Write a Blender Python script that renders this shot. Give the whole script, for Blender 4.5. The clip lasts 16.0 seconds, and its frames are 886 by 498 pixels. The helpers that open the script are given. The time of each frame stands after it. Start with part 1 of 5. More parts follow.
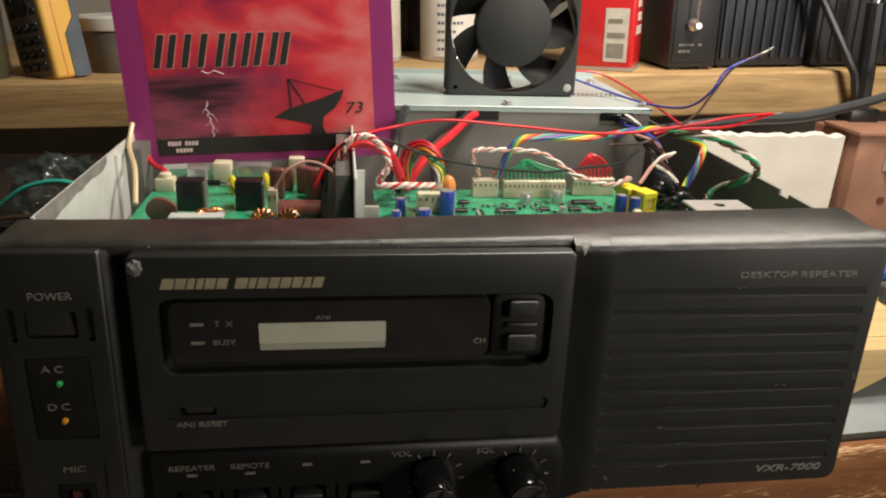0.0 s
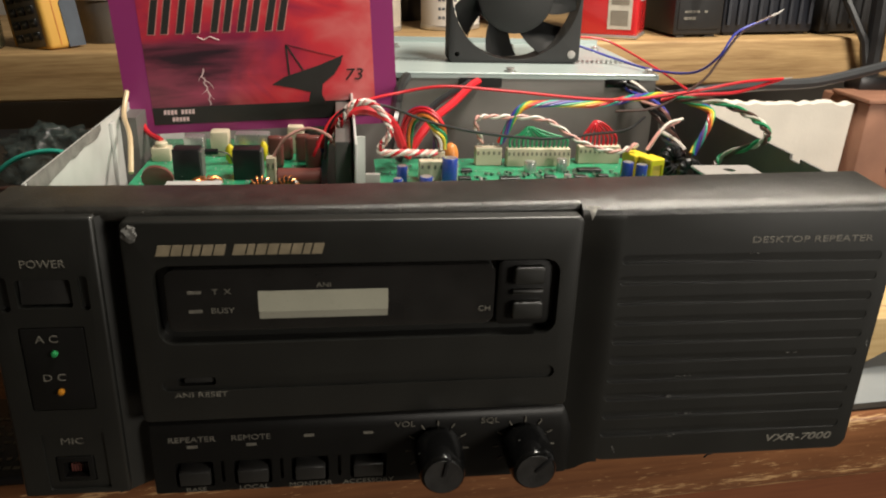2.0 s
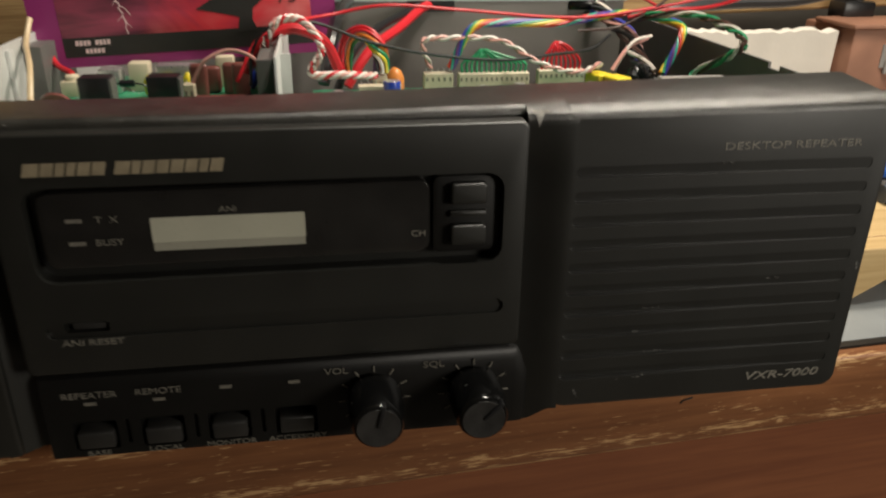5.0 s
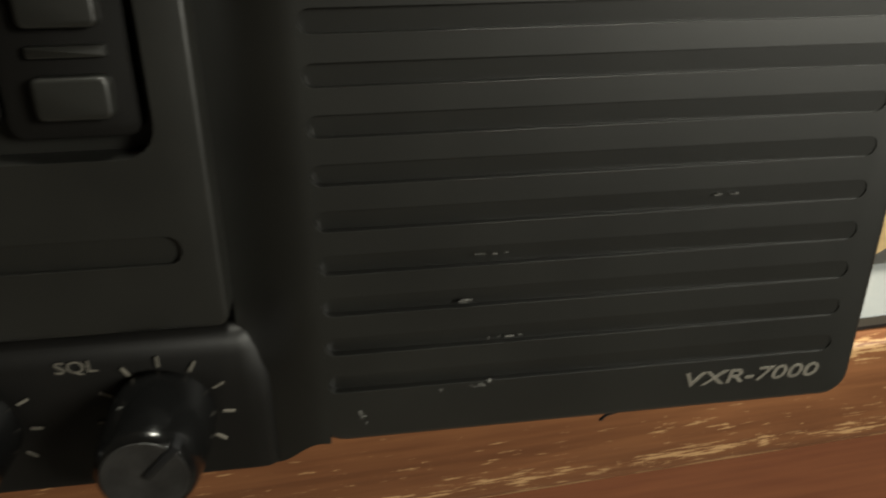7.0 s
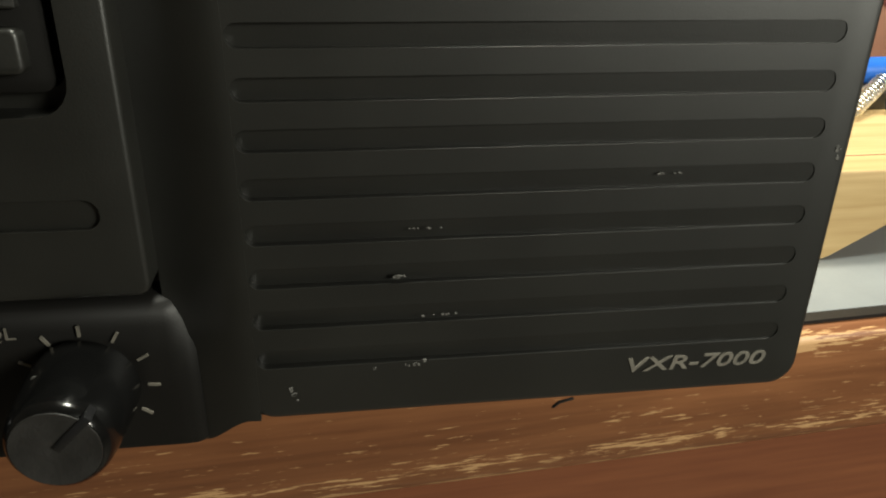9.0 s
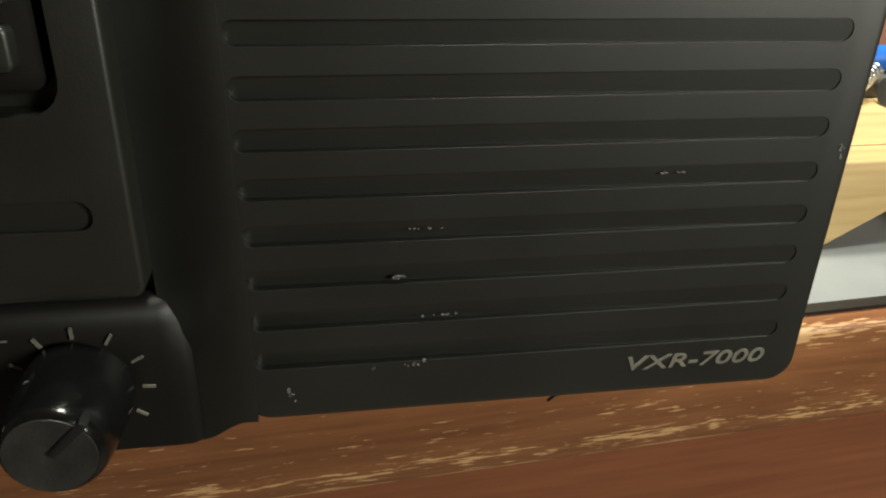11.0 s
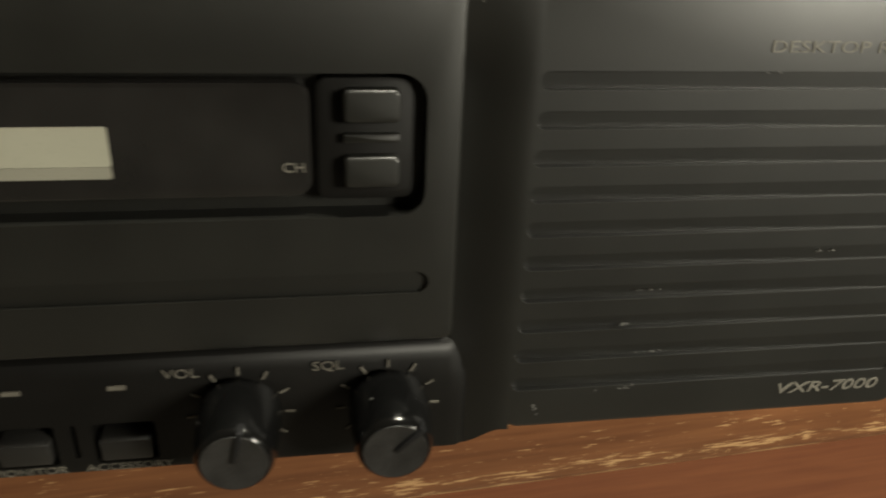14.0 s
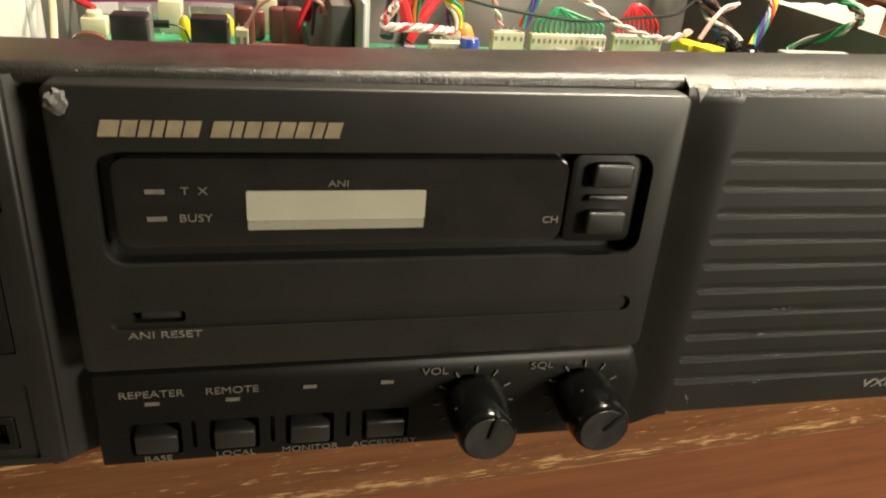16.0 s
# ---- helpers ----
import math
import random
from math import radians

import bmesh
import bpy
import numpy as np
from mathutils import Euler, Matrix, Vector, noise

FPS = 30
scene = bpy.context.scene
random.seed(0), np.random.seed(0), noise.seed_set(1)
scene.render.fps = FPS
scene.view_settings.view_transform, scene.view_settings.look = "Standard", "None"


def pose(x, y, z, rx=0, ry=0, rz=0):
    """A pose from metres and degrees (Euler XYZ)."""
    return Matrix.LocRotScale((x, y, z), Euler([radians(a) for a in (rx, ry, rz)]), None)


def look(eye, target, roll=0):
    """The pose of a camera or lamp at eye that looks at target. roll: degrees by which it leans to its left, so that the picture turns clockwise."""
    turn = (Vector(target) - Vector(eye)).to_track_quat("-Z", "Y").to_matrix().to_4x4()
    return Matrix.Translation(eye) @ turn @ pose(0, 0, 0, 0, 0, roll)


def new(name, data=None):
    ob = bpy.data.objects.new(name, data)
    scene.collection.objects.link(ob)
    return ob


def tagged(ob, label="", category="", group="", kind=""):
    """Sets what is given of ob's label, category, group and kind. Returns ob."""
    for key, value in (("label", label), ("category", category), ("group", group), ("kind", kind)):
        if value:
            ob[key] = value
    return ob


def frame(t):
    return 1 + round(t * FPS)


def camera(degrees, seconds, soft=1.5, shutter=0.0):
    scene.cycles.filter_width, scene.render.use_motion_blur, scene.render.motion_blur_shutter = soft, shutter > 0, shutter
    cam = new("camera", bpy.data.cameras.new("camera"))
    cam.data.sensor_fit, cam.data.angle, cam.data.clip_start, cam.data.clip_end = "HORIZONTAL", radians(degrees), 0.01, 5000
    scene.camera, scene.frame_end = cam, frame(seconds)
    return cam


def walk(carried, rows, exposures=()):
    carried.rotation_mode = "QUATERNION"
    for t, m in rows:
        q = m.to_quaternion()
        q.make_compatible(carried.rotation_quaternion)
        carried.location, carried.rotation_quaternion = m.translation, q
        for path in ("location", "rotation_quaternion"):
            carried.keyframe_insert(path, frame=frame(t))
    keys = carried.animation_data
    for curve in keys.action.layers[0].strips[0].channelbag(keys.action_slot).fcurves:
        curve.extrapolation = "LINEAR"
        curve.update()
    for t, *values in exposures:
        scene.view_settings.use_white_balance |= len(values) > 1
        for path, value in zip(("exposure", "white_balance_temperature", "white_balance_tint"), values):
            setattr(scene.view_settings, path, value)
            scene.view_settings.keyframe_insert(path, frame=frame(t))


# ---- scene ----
cam = camera(59.9, 16.0, soft=2.0, shutter=0.5)
PATH = [
    (0, (0.037, -0.315, 0.265), (0.298, 1.543, -0.429), 2.3),
    (0.5, (0.029, -0.314, 0.264), (0.271, 1.54, -0.447), 2.1),
    (1, (0.029, -0.313, 0.263), (0.265, 1.536, -0.462), 2.0),
    (1.5, (0.034, -0.312, 0.26), (0.281, 1.533, -0.473), 1.9),
    (2, (0.037, -0.308, 0.256), (0.295, 1.53, -0.49), 2.0),
    (2.5, (0.036, -0.307, 0.254), (0.303, 1.526, -0.501), 2.1),
    (3, (0.04, -0.305, 0.258), (0.314, 1.53, -0.488), 2.0),
    (3.2, (0.039, -0.305, 0.262), (0.317, 1.533, -0.476), 1.9),
    (5.5, (0.096, -0.247, 0.187), (0.366, 1.559, -0.63), -0.1),
    (6, (0.137, -0.197, 0.153), (0.374, 1.611, -0.666), -1.4),
    (6.5, (0.15, -0.169, 0.138), (0.384, 1.636, -0.691), -1.4),
    (7, (0.169, -0.154, 0.135), (0.417, 1.647, -0.698), -0.6),
    (7.5, (0.187, -0.146, 0.133), (0.436, 1.625, -0.762), 0.4),
    (8, (0.186, -0.151, 0.127), (0.443, 1.647, -0.712), 0.4),
    (9, (0.183, -0.153, 0.129), (0.443, 1.639, -0.719), 1.0),
    (11.3, (0.18, -0.148, 0.132), (0.479, 1.614, -0.765), 1.6),
    (11.5, (0.181, -0.149, 0.13), (0.454, 1.631, -0.742), 1.3),
    (12, (0.18, -0.151, 0.127), (0.456, 1.649, -0.701), 0.9),
    (12.5, (0.178, -0.149, 0.129), (0.445, 1.643, -0.716), 0.9),
    (13, (0.173, -0.153, 0.131), (0.441, 1.641, -0.712), 1.0),
    (13.5, (0.147, -0.175, 0.153), (0.418, 1.625, -0.676), 1.2),
    (14, (0.107, -0.187, 0.17), (0.411, 1.584, -0.706), 2.4),
    (14.5, (0.069, -0.202, 0.183), (0.408, 1.563, -0.695), 3.5),
    (15, (0.047, -0.211, 0.195), (0.376, 1.528, -0.737), 4.3),
    (15.5, (0.011, -0.229, 0.19), (0.427, 1.549, -0.625), 4.4),
    (16, (0.01, -0.225, 0.207), (0.425, 1.515, -0.687), 4.8),
]
walk(cam, [(t, look(eye, target, roll)) for t, eye, target, roll in PATH],
     [(0.0, 0.0, 6500, 10), (3.2, 0.0, 6500, 10), (5.5, -0.3, 6550, 9), (6.0, 0.1, 6500, 7), (6.5, 0.35, 6450, 5), (7.5, 0.4, 6350, 2), (12.5, 0.42, 6350, 1), (14.0, 0.72, 6700, 3), (15.0, 0.9, 7200, 7), (16.0, 0.95, 7300, 7)])


# ---- light ----
world = bpy.data.worlds.new("world")
scene.world = world
world.use_nodes = True
world.node_tree.nodes["Background"].inputs[0].default_value = (1.0, 0.88, 0.74, 1)
world.node_tree.nodes["Background"].inputs[1].default_value = 0.03


def lamp(name, eye, target, size, power, colour):
    data = bpy.data.lights.new(name, "AREA")
    data.shape, data.size, data.energy, data.color = "DISK", size, power, colour
    ob = new(name, data)
    ob.matrix_world = look(eye, target)
    return ob


lamp("bench_lamp", (0.43, 0.20, 0.64), (0.10, 0.22, 0.1), 0.10, 4.9, (1.0, 0.90, 0.76))
lamp("room_lamp", (0.74, -0.62, 0.31), (0.22, 0.0, 0.11), 0.26, 5.3, (1.0, 0.93, 0.82))
lamp("ceiling_lamp", (0.34, -0.06, 0.92), (0.15, 0.12, 0.1), 0.16, 6.0, (1.0, 0.94, 0.82))


# ---- materials ----
def nodes_of(name):
    m = bpy.data.materials.new(name)
    m.use_nodes = True
    return m, m.node_tree.nodes, m.node_tree.links, m.node_tree.nodes["Principled BSDF"]


def surface(name, c, rough=0.5, metal=0.0, vary=0.25, scale=60.0, bump=0.05, fine=900.0, stretch=(1, 1, 1), dark=None, emit=0.0, trans=0.0, alpha=1.0, coat=0.0, random_tint=0.0, gloss=0.5):
    """Base colour varied at two scales, with fine relief."""
    m, n, l, b = nodes_of(name)
    tc = n.new("ShaderNodeTexCoord")
    mp = n.new("ShaderNodeMapping")
    mp.inputs["Scale"].default_value = stretch
    l.new(tc.outputs["Object"], mp.inputs[0])
    big = n.new("ShaderNodeTexNoise")
    big.inputs["Scale"].default_value, big.inputs["Detail"].default_value = scale, 5
    small = n.new("ShaderNodeTexNoise")
    small.inputs["Scale"].default_value, small.inputs["Detail"].default_value = fine, 3
    l.new(mp.outputs[0], big.inputs["Vector"])
    l.new(mp.outputs[0], small.inputs["Vector"])
    ramp = n.new("ShaderNodeValToRGB")
    ramp.color_ramp.elements[0].position, ramp.color_ramp.elements[1].position = 0.3, 0.7
    d = dark or [v * (1 - vary) for v in c]
    ramp.color_ramp.elements[0].color = (*d, 1)
    ramp.color_ramp.elements[1].color = (*[min(1, v * (1 + 0.4 * vary)) for v in c], 1)
    l.new(big.outputs["Fac"], ramp.inputs[0])
    out = ramp.outputs[0]
    if random_tint:
        info, hsv = n.new("ShaderNodeObjectInfo"), n.new("ShaderNodeHueSaturation")
        mr = n.new("ShaderNodeMapRange")
        mr.inputs["To Min"].default_value, mr.inputs["To Max"].default_value = 1 - random_tint, 1 + random_tint
        l.new(info.outputs["Random"], mr.inputs[0])
        l.new(mr.outputs[0], hsv.inputs["Value"])
        l.new(out, hsv.inputs["Color"])
        out = hsv.outputs[0]
    l.new(out, b.inputs["Base Color"])
    rr = n.new("ShaderNodeMapRange")
    rr.inputs["To Min"].default_value, rr.inputs["To Max"].default_value = max(0.02, rough - 0.08), min(1, rough + 0.08)
    l.new(small.outputs["Fac"], rr.inputs[0])
    l.new(rr.outputs[0], b.inputs["Roughness"])
    b.inputs["Metallic"].default_value = metal
    b.inputs["Specular IOR Level"].default_value = gloss
    b.inputs["Coat Weight"].default_value = coat
    if trans:
        b.inputs["Transmission Weight"].default_value = trans
    if alpha < 1:
        b.inputs["Alpha"].default_value = alpha
    if emit:
        b.inputs["Emission Color"].default_value, b.inputs["Emission Strength"].default_value = (*c, 1), emit
    if bump:
        bp = n.new("ShaderNodeBump")
        bp.inputs["Strength"].default_value, bp.inputs["Distance"].default_value = bump, 0.001
        l.new(small.outputs["Fac"], bp.inputs["Height"])
        l.new(bp.outputs[0], b.inputs["Normal"])
    return m


def timber(name, light, dark, worn=None, rough=0.55, grain=1.0, wear=0.60, lines=()):
    """Grain along x; worn: the bare colour that shows where the finish has rubbed off, most of it along lines (height, width, amount)."""
    m, n, l, b = nodes_of(name)
    tc, mp = n.new("ShaderNodeTexCoord"), n.new("ShaderNodeMapping")
    mp.inputs["Scale"].default_value = (3 * grain, 45 * grain, 45 * grain)
    l.new(tc.outputs["Object"], mp.inputs[0])
    a, f = n.new("ShaderNodeTexNoise"), n.new("ShaderNodeTexNoise")
    a.inputs["Scale"].default_value, a.inputs["Detail"].default_value, a.inputs["Distortion"].default_value = 1.4, 6, 1.2
    f.inputs["Scale"].default_value, f.inputs["Detail"].default_value = 9, 4
    l.new(mp.outputs[0], a.inputs["Vector"])
    l.new(mp.outputs[0], f.inputs["Vector"])
    mix = n.new("ShaderNodeMix")
    mix.inputs[0].default_value = 0.35
    l.new(a.outputs["Fac"], mix.inputs[2])
    l.new(f.outputs["Fac"], mix.inputs[3])
    ramp = n.new("ShaderNodeValToRGB")
    ramp.color_ramp.elements[0].position, ramp.color_ramp.elements[1].position = 0.35, 0.65
    ramp.color_ramp.elements[0].color, ramp.color_ramp.elements[1].color = (*dark, 1), (*light, 1)
    l.new(mix.outputs[0], ramp.inputs[0])
    out = ramp.outputs[0]
    if worn:
        w, mw = n.new("ShaderNodeTexNoise"), n.new("ShaderNodeMapping")
        mw.inputs["Scale"].default_value = (60, 500, 700) if lines else (28, 260, 260)
        l.new(tc.outputs["Object"], mw.inputs[0])
        l.new(mw.outputs[0], w.inputs["Vector"])
        w.inputs["Scale"].default_value, w.inputs["Detail"].default_value, w.inputs["Roughness"].default_value = 1.3, 5, 0.62
        wr = n.new("ShaderNodeValToRGB")
        wr.color_ramp.elements[0].position, wr.color_ramp.elements[1].position = wear, wear + 0.05
        rub = w.outputs["Fac"]
        if lines:
            sep, patchy, mq = n.new("ShaderNodeSeparateXYZ"), n.new("ShaderNodeTexNoise"), n.new("ShaderNodeMapping")
            l.new(tc.outputs["Object"], sep.inputs[0])
            mq.inputs["Scale"].default_value = (16, 16, 90)
            l.new(tc.outputs["Object"], mq.inputs[0])
            l.new(mq.outputs[0], patchy.inputs["Vector"])
            patchy.inputs["Scale"].default_value, patchy.inputs["Detail"].default_value = 1.5, 4
            pr = n.new("ShaderNodeMapRange")
            pr.inputs["From Min"].default_value, pr.inputs["From Max"].default_value = 0.36, 0.64
            l.new(patchy.outputs["Fac"], pr.inputs[0])

            def maths(op, a, c):
                q = n.new("ShaderNodeMath")
                q.operation = op
                for slot, v in ((0, a), (1, c)):
                    if isinstance(v, (int, float)):
                        q.inputs[slot].default_value = v
                    else:
                        l.new(v, q.inputs[slot])
                return q.outputs[0]

            for height, width, amount in lines:
                off = maths("DIVIDE", maths("SUBTRACT", sep.outputs[2], height), width)
                bell = maths("POWER", 2.718, maths("MULTIPLY", maths("MULTIPLY", off, off), -1.0))
                rub = maths("ADD", rub, maths("MULTIPLY", maths("MULTIPLY", bell, amount), pr.outputs[0]))
        l.new(rub, wr.inputs[0])
        mm = n.new("ShaderNodeMix")
        mm.data_type = "RGBA"
        l.new(wr.outputs[0], mm.inputs[0])
        l.new(out, mm.inputs[6])
        mm.inputs[7].default_value = (*worn, 1)
        out = mm.outputs[2]
    l.new(out, b.inputs["Base Color"])
    b.inputs["Roughness"].default_value = rough
    bp = n.new("ShaderNodeBump")
    bp.inputs["Strength"].default_value, bp.inputs["Distance"].default_value = 0.25, 0.0015
    l.new(mix.outputs[0], bp.inputs["Height"])
    l.new(bp.outputs[0], b.inputs["Normal"])
    return m


M = {}
M["plastic"] = surface("black_moulded_plastic", (0.0130, 0.0130, 0.0112), 0.40, vary=0.3, scale=35, bump=0.05, fine=2600, gloss=0.75)
# the same plastic, dusty and grained, with light from above put into its colour
M["plastic_top"] = surface("dusty_toplit_plastic", (0.029, 0.0275, 0.024), 0.30, vary=0.45, scale=90, bump=0.40, fine=1500, gloss=0.9)
M["fan"] = surface("matt_black_plastic", (0.016, 0.016, 0.016), 0.62, vary=0.2, scale=40, bump=0.06)
M["plastic_strip"] = surface("black_satin_plastic", (0.0075, 0.0071, 0.0065), 0.45, vary=0.3, scale=35, bump=0.06, fine=2600, gloss=0.3)
M["gloss"] = surface("glossy_black_window", (0.018, 0.017, 0.016), 0.12, vary=0.2, bump=0.0)
M["rubber"] = surface("black_rubber", (0.005, 0.005, 0.005), 0.16, vary=0.3, bump=0.03)
M["knobcap"] = surface("worn_knob_cap", (0.030, 0.029, 0.028), 0.36, vary=0.4, scale=160, bump=0.2)
M["button"] = surface("dark_grey_button", (0.0252, 0.0242, 0.0227), 0.38, vary=0.2)
M["lcd"] = surface("grey_green_display", (0.46, 0.45, 0.36), 0.3, vary=0.1, scale=30, bump=0)
M["lcd_low"] = surface("dim_display_strip", (0.33, 0.32, 0.26), 0.3, vary=0.1, scale=30, bump=0)
M["print"] = surface("pale_silkscreen", (0.175, 0.162, 0.134), 0.6, vary=0.3, scale=300, bump=0)
M["print_gold"] = surface("gold_grey_emblem", (0.29, 0.24, 0.16), 0.45, vary=0.2, scale=200, bump=0)
# real scuffs, and the painted glint in the notch of the rim
M["scuff_glint"] = surface("white_scuff_and_glint", (0.15, 0.146, 0.135), 0.6, vary=0.5, scale=700, bump=0.3)
M["led_green"] = surface("green_led", (0.02, 0.24, 0.07), 0.25, emit=0.03, bump=0)
M["led_amber"] = surface("amber_led", (0.48, 0.19, 0.015), 0.25, emit=0.03, bump=0)
M["zinc"] = surface("dull_zinc_plate", (0.56, 0.56, 0.54), 0.45, 0.12, vary=0.12, scale=40, bump=0.03)
M["zinc_dull"] = surface("dull_steel", (0.36, 0.34, 0.32), 0.5, 0.3, vary=0.2, scale=25, bump=0.06)
M["steel_mid"] = surface("brownish_grey_steel", (0.22, 0.205, 0.19), 0.5, 0.2, vary=0.15, scale=20, bump=0.06)
M["steel_dark"] = surface("dark_painted_steel", (0.15, 0.143, 0.135), 0.5, 0.2, vary=0.2, scale=30, bump=0.08)
M["paintgrey"] = surface("flaked_grey_coating", (0.20, 0.19, 0.175), 0.6, vary=0.35, scale=120, bump=0.3)
M["shield"] = surface("pale_green_grey_sheet", (0.40, 0.47, 0.46), 0.35, 0.15, vary=0.1, scale=12, bump=0.04)
M["pcb"] = surface("green_solder_mask", (0.035, 0.33, 0.165), 0.32, vary=0.45, scale=140, bump=0.12, coat=0.3)
M["pcb_light"] = surface("pale_green_track", (0.10, 0.42, 0.22), 0.35, vary=0.3, scale=300, bump=0)
M["black"] = surface("black_component", (0.013, 0.013, 0.014), 0.35, vary=0.3, bump=0.05)
M["tin"] = surface("tinned_lead", (0.70, 0.70, 0.68), 0.28, 0.9, vary=0.15, scale=200, bump=0.05)
M["solder"] = surface("solder_bead", (0.62, 0.62, 0.60), 0.3, 0.8, vary=0.2, bump=0.1)
M["ivory"] = surface("ivory_nylon", (0.60, 0.52, 0.38), 0.5, vary=0.15, bump=0.03)
M["blue_cap"] = surface("blue_sleeve", (0.03, 0.06, 0.38), 0.3, vary=0.25, bump=0.03, coat=0.3)
M["silver"] = surface("brushed_aluminium_can", (0.72, 0.71, 0.69), 0.3, 0.8, vary=0.1, bump=0.03)
M["copper"] = surface("enamelled_copper_wire", (0.70, 0.25, 0.08), 0.25, 0.7, vary=0.25, scale=200, bump=0.02)
M["maroon"] = surface("maroon_film_capacitor", (0.16, 0.055, 0.045), 0.32, vary=0.25, bump=0.03, coat=0.3)
M["orange"] = surface("orange_dipped_capacitor", (0.62, 0.22, 0.05), 0.35, vary=0.2, bump=0.03)
M["yellow"] = surface("yellow_tape", (0.75, 0.60, 0.03), 0.4, vary=0.15, bump=0.02)
M["amber_case"] = surface("amber_yellow_casing", (0.80, 0.46, 0.10), 0.45, vary=0.12, scale=20, bump=0.05)
M["greycase"] = surface("warm_grey_casing", (0.22, 0.19, 0.15), 0.5, vary=0.2, bump=0.05)
M["slate"] = surface("slate_rubber", (0.08, 0.10, 0.13), 0.6, vary=0.2, bump=0.1)
M["white"] = surface("white_plastic", (0.58, 0.55, 0.51), 0.45, vary=0.12, scale=15, bump=0.03)
M["foam"] = surface("off_white_foam", (0.66, 0.62, 0.55), 0.7, vary=0.10, scale=25, bump=0.15, fine=300)
M["smoke"] = surface("translucent_tub", (0.14, 0.125, 0.11), 0.3, vary=0.2, bump=0.0, alpha=0.8)
M["clearbag"] = surface("crinkled_clear_film", (0.07, 0.09, 0.085), 0.12, vary=0.2, bump=0.3, fine=90, alpha=0.35)
M["redtin"] = surface("glossy_red_tin", (0.62, 0.025, 0.03), 0.25, vary=0.12, scale=20, bump=0.01, coat=0.4)
M["cream"] = surface("cream_label", (0.54, 0.50, 0.43), 0.6, vary=0.2, scale=80, bump=0.02)
M["ink"] = surface("black_ink", (0.02, 0.018, 0.016), 0.6, vary=0.2, bump=0)
M["darkcase"] = surface("black_powder_coat", (0.016, 0.016, 0.017), 0.5, vary=0.3, scale=20, bump=0.15)
M["darkblue"] = surface("blue_black_case", (0.010, 0.012, 0.019), 0.45, vary=0.3, scale=20, bump=0.1)
M["brick"] = surface("reddish_brown_board", (0.33, 0.16, 0.10), 0.65, vary=0.3, scale=18, bump=0.2)
M["paper"] = surface("grey_satin_sheet", (0.25, 0.27, 0.28), 0.45, vary=0.15, scale=30, bump=0.05)
M["bluegrip"] = surface("blue_grip", (0.02, 0.14, 0.60), 0.4, vary=0.2, bump=0.05)
M["wall"] = surface("dim_painted_wall", (0.30, 0.27, 0.23), 0.9, vary=0.3, scale=3, bump=0.2, fine=120)
M["ceiling"] = surface("painted_ceiling", (0.55, 0.50, 0.43), 0.9, vary=0.1, scale=3, bump=0.1, fine=120)
M["pine"] = timber("pine_board", (0.50, 0.335, 0.155), (0.25, 0.145, 0.058), rough=0.65, grain=1.4)
M["block"] = timber("pale_pine_offcut", (0.62, 0.45, 0.22), (0.47, 0.31, 0.13), rough=0.55)
M["bench"] = timber("reddish_stained_board", (0.275, 0.115, 0.047), (0.15, 0.058, 0.024), worn=(0.55, 0.33, 0.155), rough=0.36, wear=0.635, lines=((-0.0466, 0.0011, 0.46), (-0.0400, 0.0042, 0.18), (-0.0290, 0.0070, 0.07), (-0.0050, 0.0045, 0.24)))
M["apron"] = timber("brown_stained_apron", (0.24, 0.085, 0.036), (0.17, 0.056, 0.025), worn=(0.34, 0.19, 0.09), rough=0.45, wear=0.72)
WIRE = {k: surface(k + "_wire_sleeve", c, 0.35, vary=0.12, bump=0.0) for k, c in dict(
    red=(0.58, 0.02, 0.03), black=(0.015, 0.015, 0.016), white=(0.68, 0.62, 0.56), blue=(0.05, 0.06, 0.36), green=(0.03, 0.30, 0.13),
    teal=(0.03, 0.36, 0.27), yellow=(0.70, 0.55, 0.05), orange=(0.68, 0.20, 0.03), brown=(0.075, 0.038, 0.03), violet=(0.14, 0.06, 0.22),
    grey=(0.05, 0.052, 0.055), pink=(0.62, 0.32, 0.28), cream=(0.60, 0.46, 0.28)).items()}


# ---- mesh helpers ----
def mesh_ob(name, bm, material, smooth=35):
    me = bpy.data.meshes.new(name)
    bm.normal_update()
    bm.to_mesh(me)
    bm.free()
    me.materials.append(material)
    if smooth:
        me.polygons.foreach_set("use_smooth", [True] * len(me.polygons))
        me.set_sharp_from_angle(angle=radians(smooth))
    return new(name, me)


def thing(name, label, category, at=None, group="", kind=""):
    ob = new(name)
    ob.empty_display_size = 0.01
    if at is not None:
        ob.matrix_world = at if isinstance(at, Matrix) else Matrix.Translation(at)
    return tagged(ob, label, category, group, kind)


def part(name, bm, material, parent=None, label="", smooth=35):
    """One mesh object under a thing or a part, given in the parent's own space."""
    ob = mesh_ob(name, bm, material, smooth)
    if parent:
        ob.parent = parent
    if label:
        tagged(ob, label)
    return ob


def box(x0, x1, y0, y1, z0, z1, r=0.0, seg=2):
    bm = bmesh.new()
    bmesh.ops.create_cube(bm, size=1, matrix=Matrix.LocRotScale(((x0 + x1) / 2, (y0 + y1) / 2, (z0 + z1) / 2), None, (x1 - x0, y1 - y0, z1 - z0)))
    if r:
        bmesh.ops.bevel(bm, geom=bm.edges[:], offset=r, segments=seg, affect="EDGES", profile=0.5)
    return bm


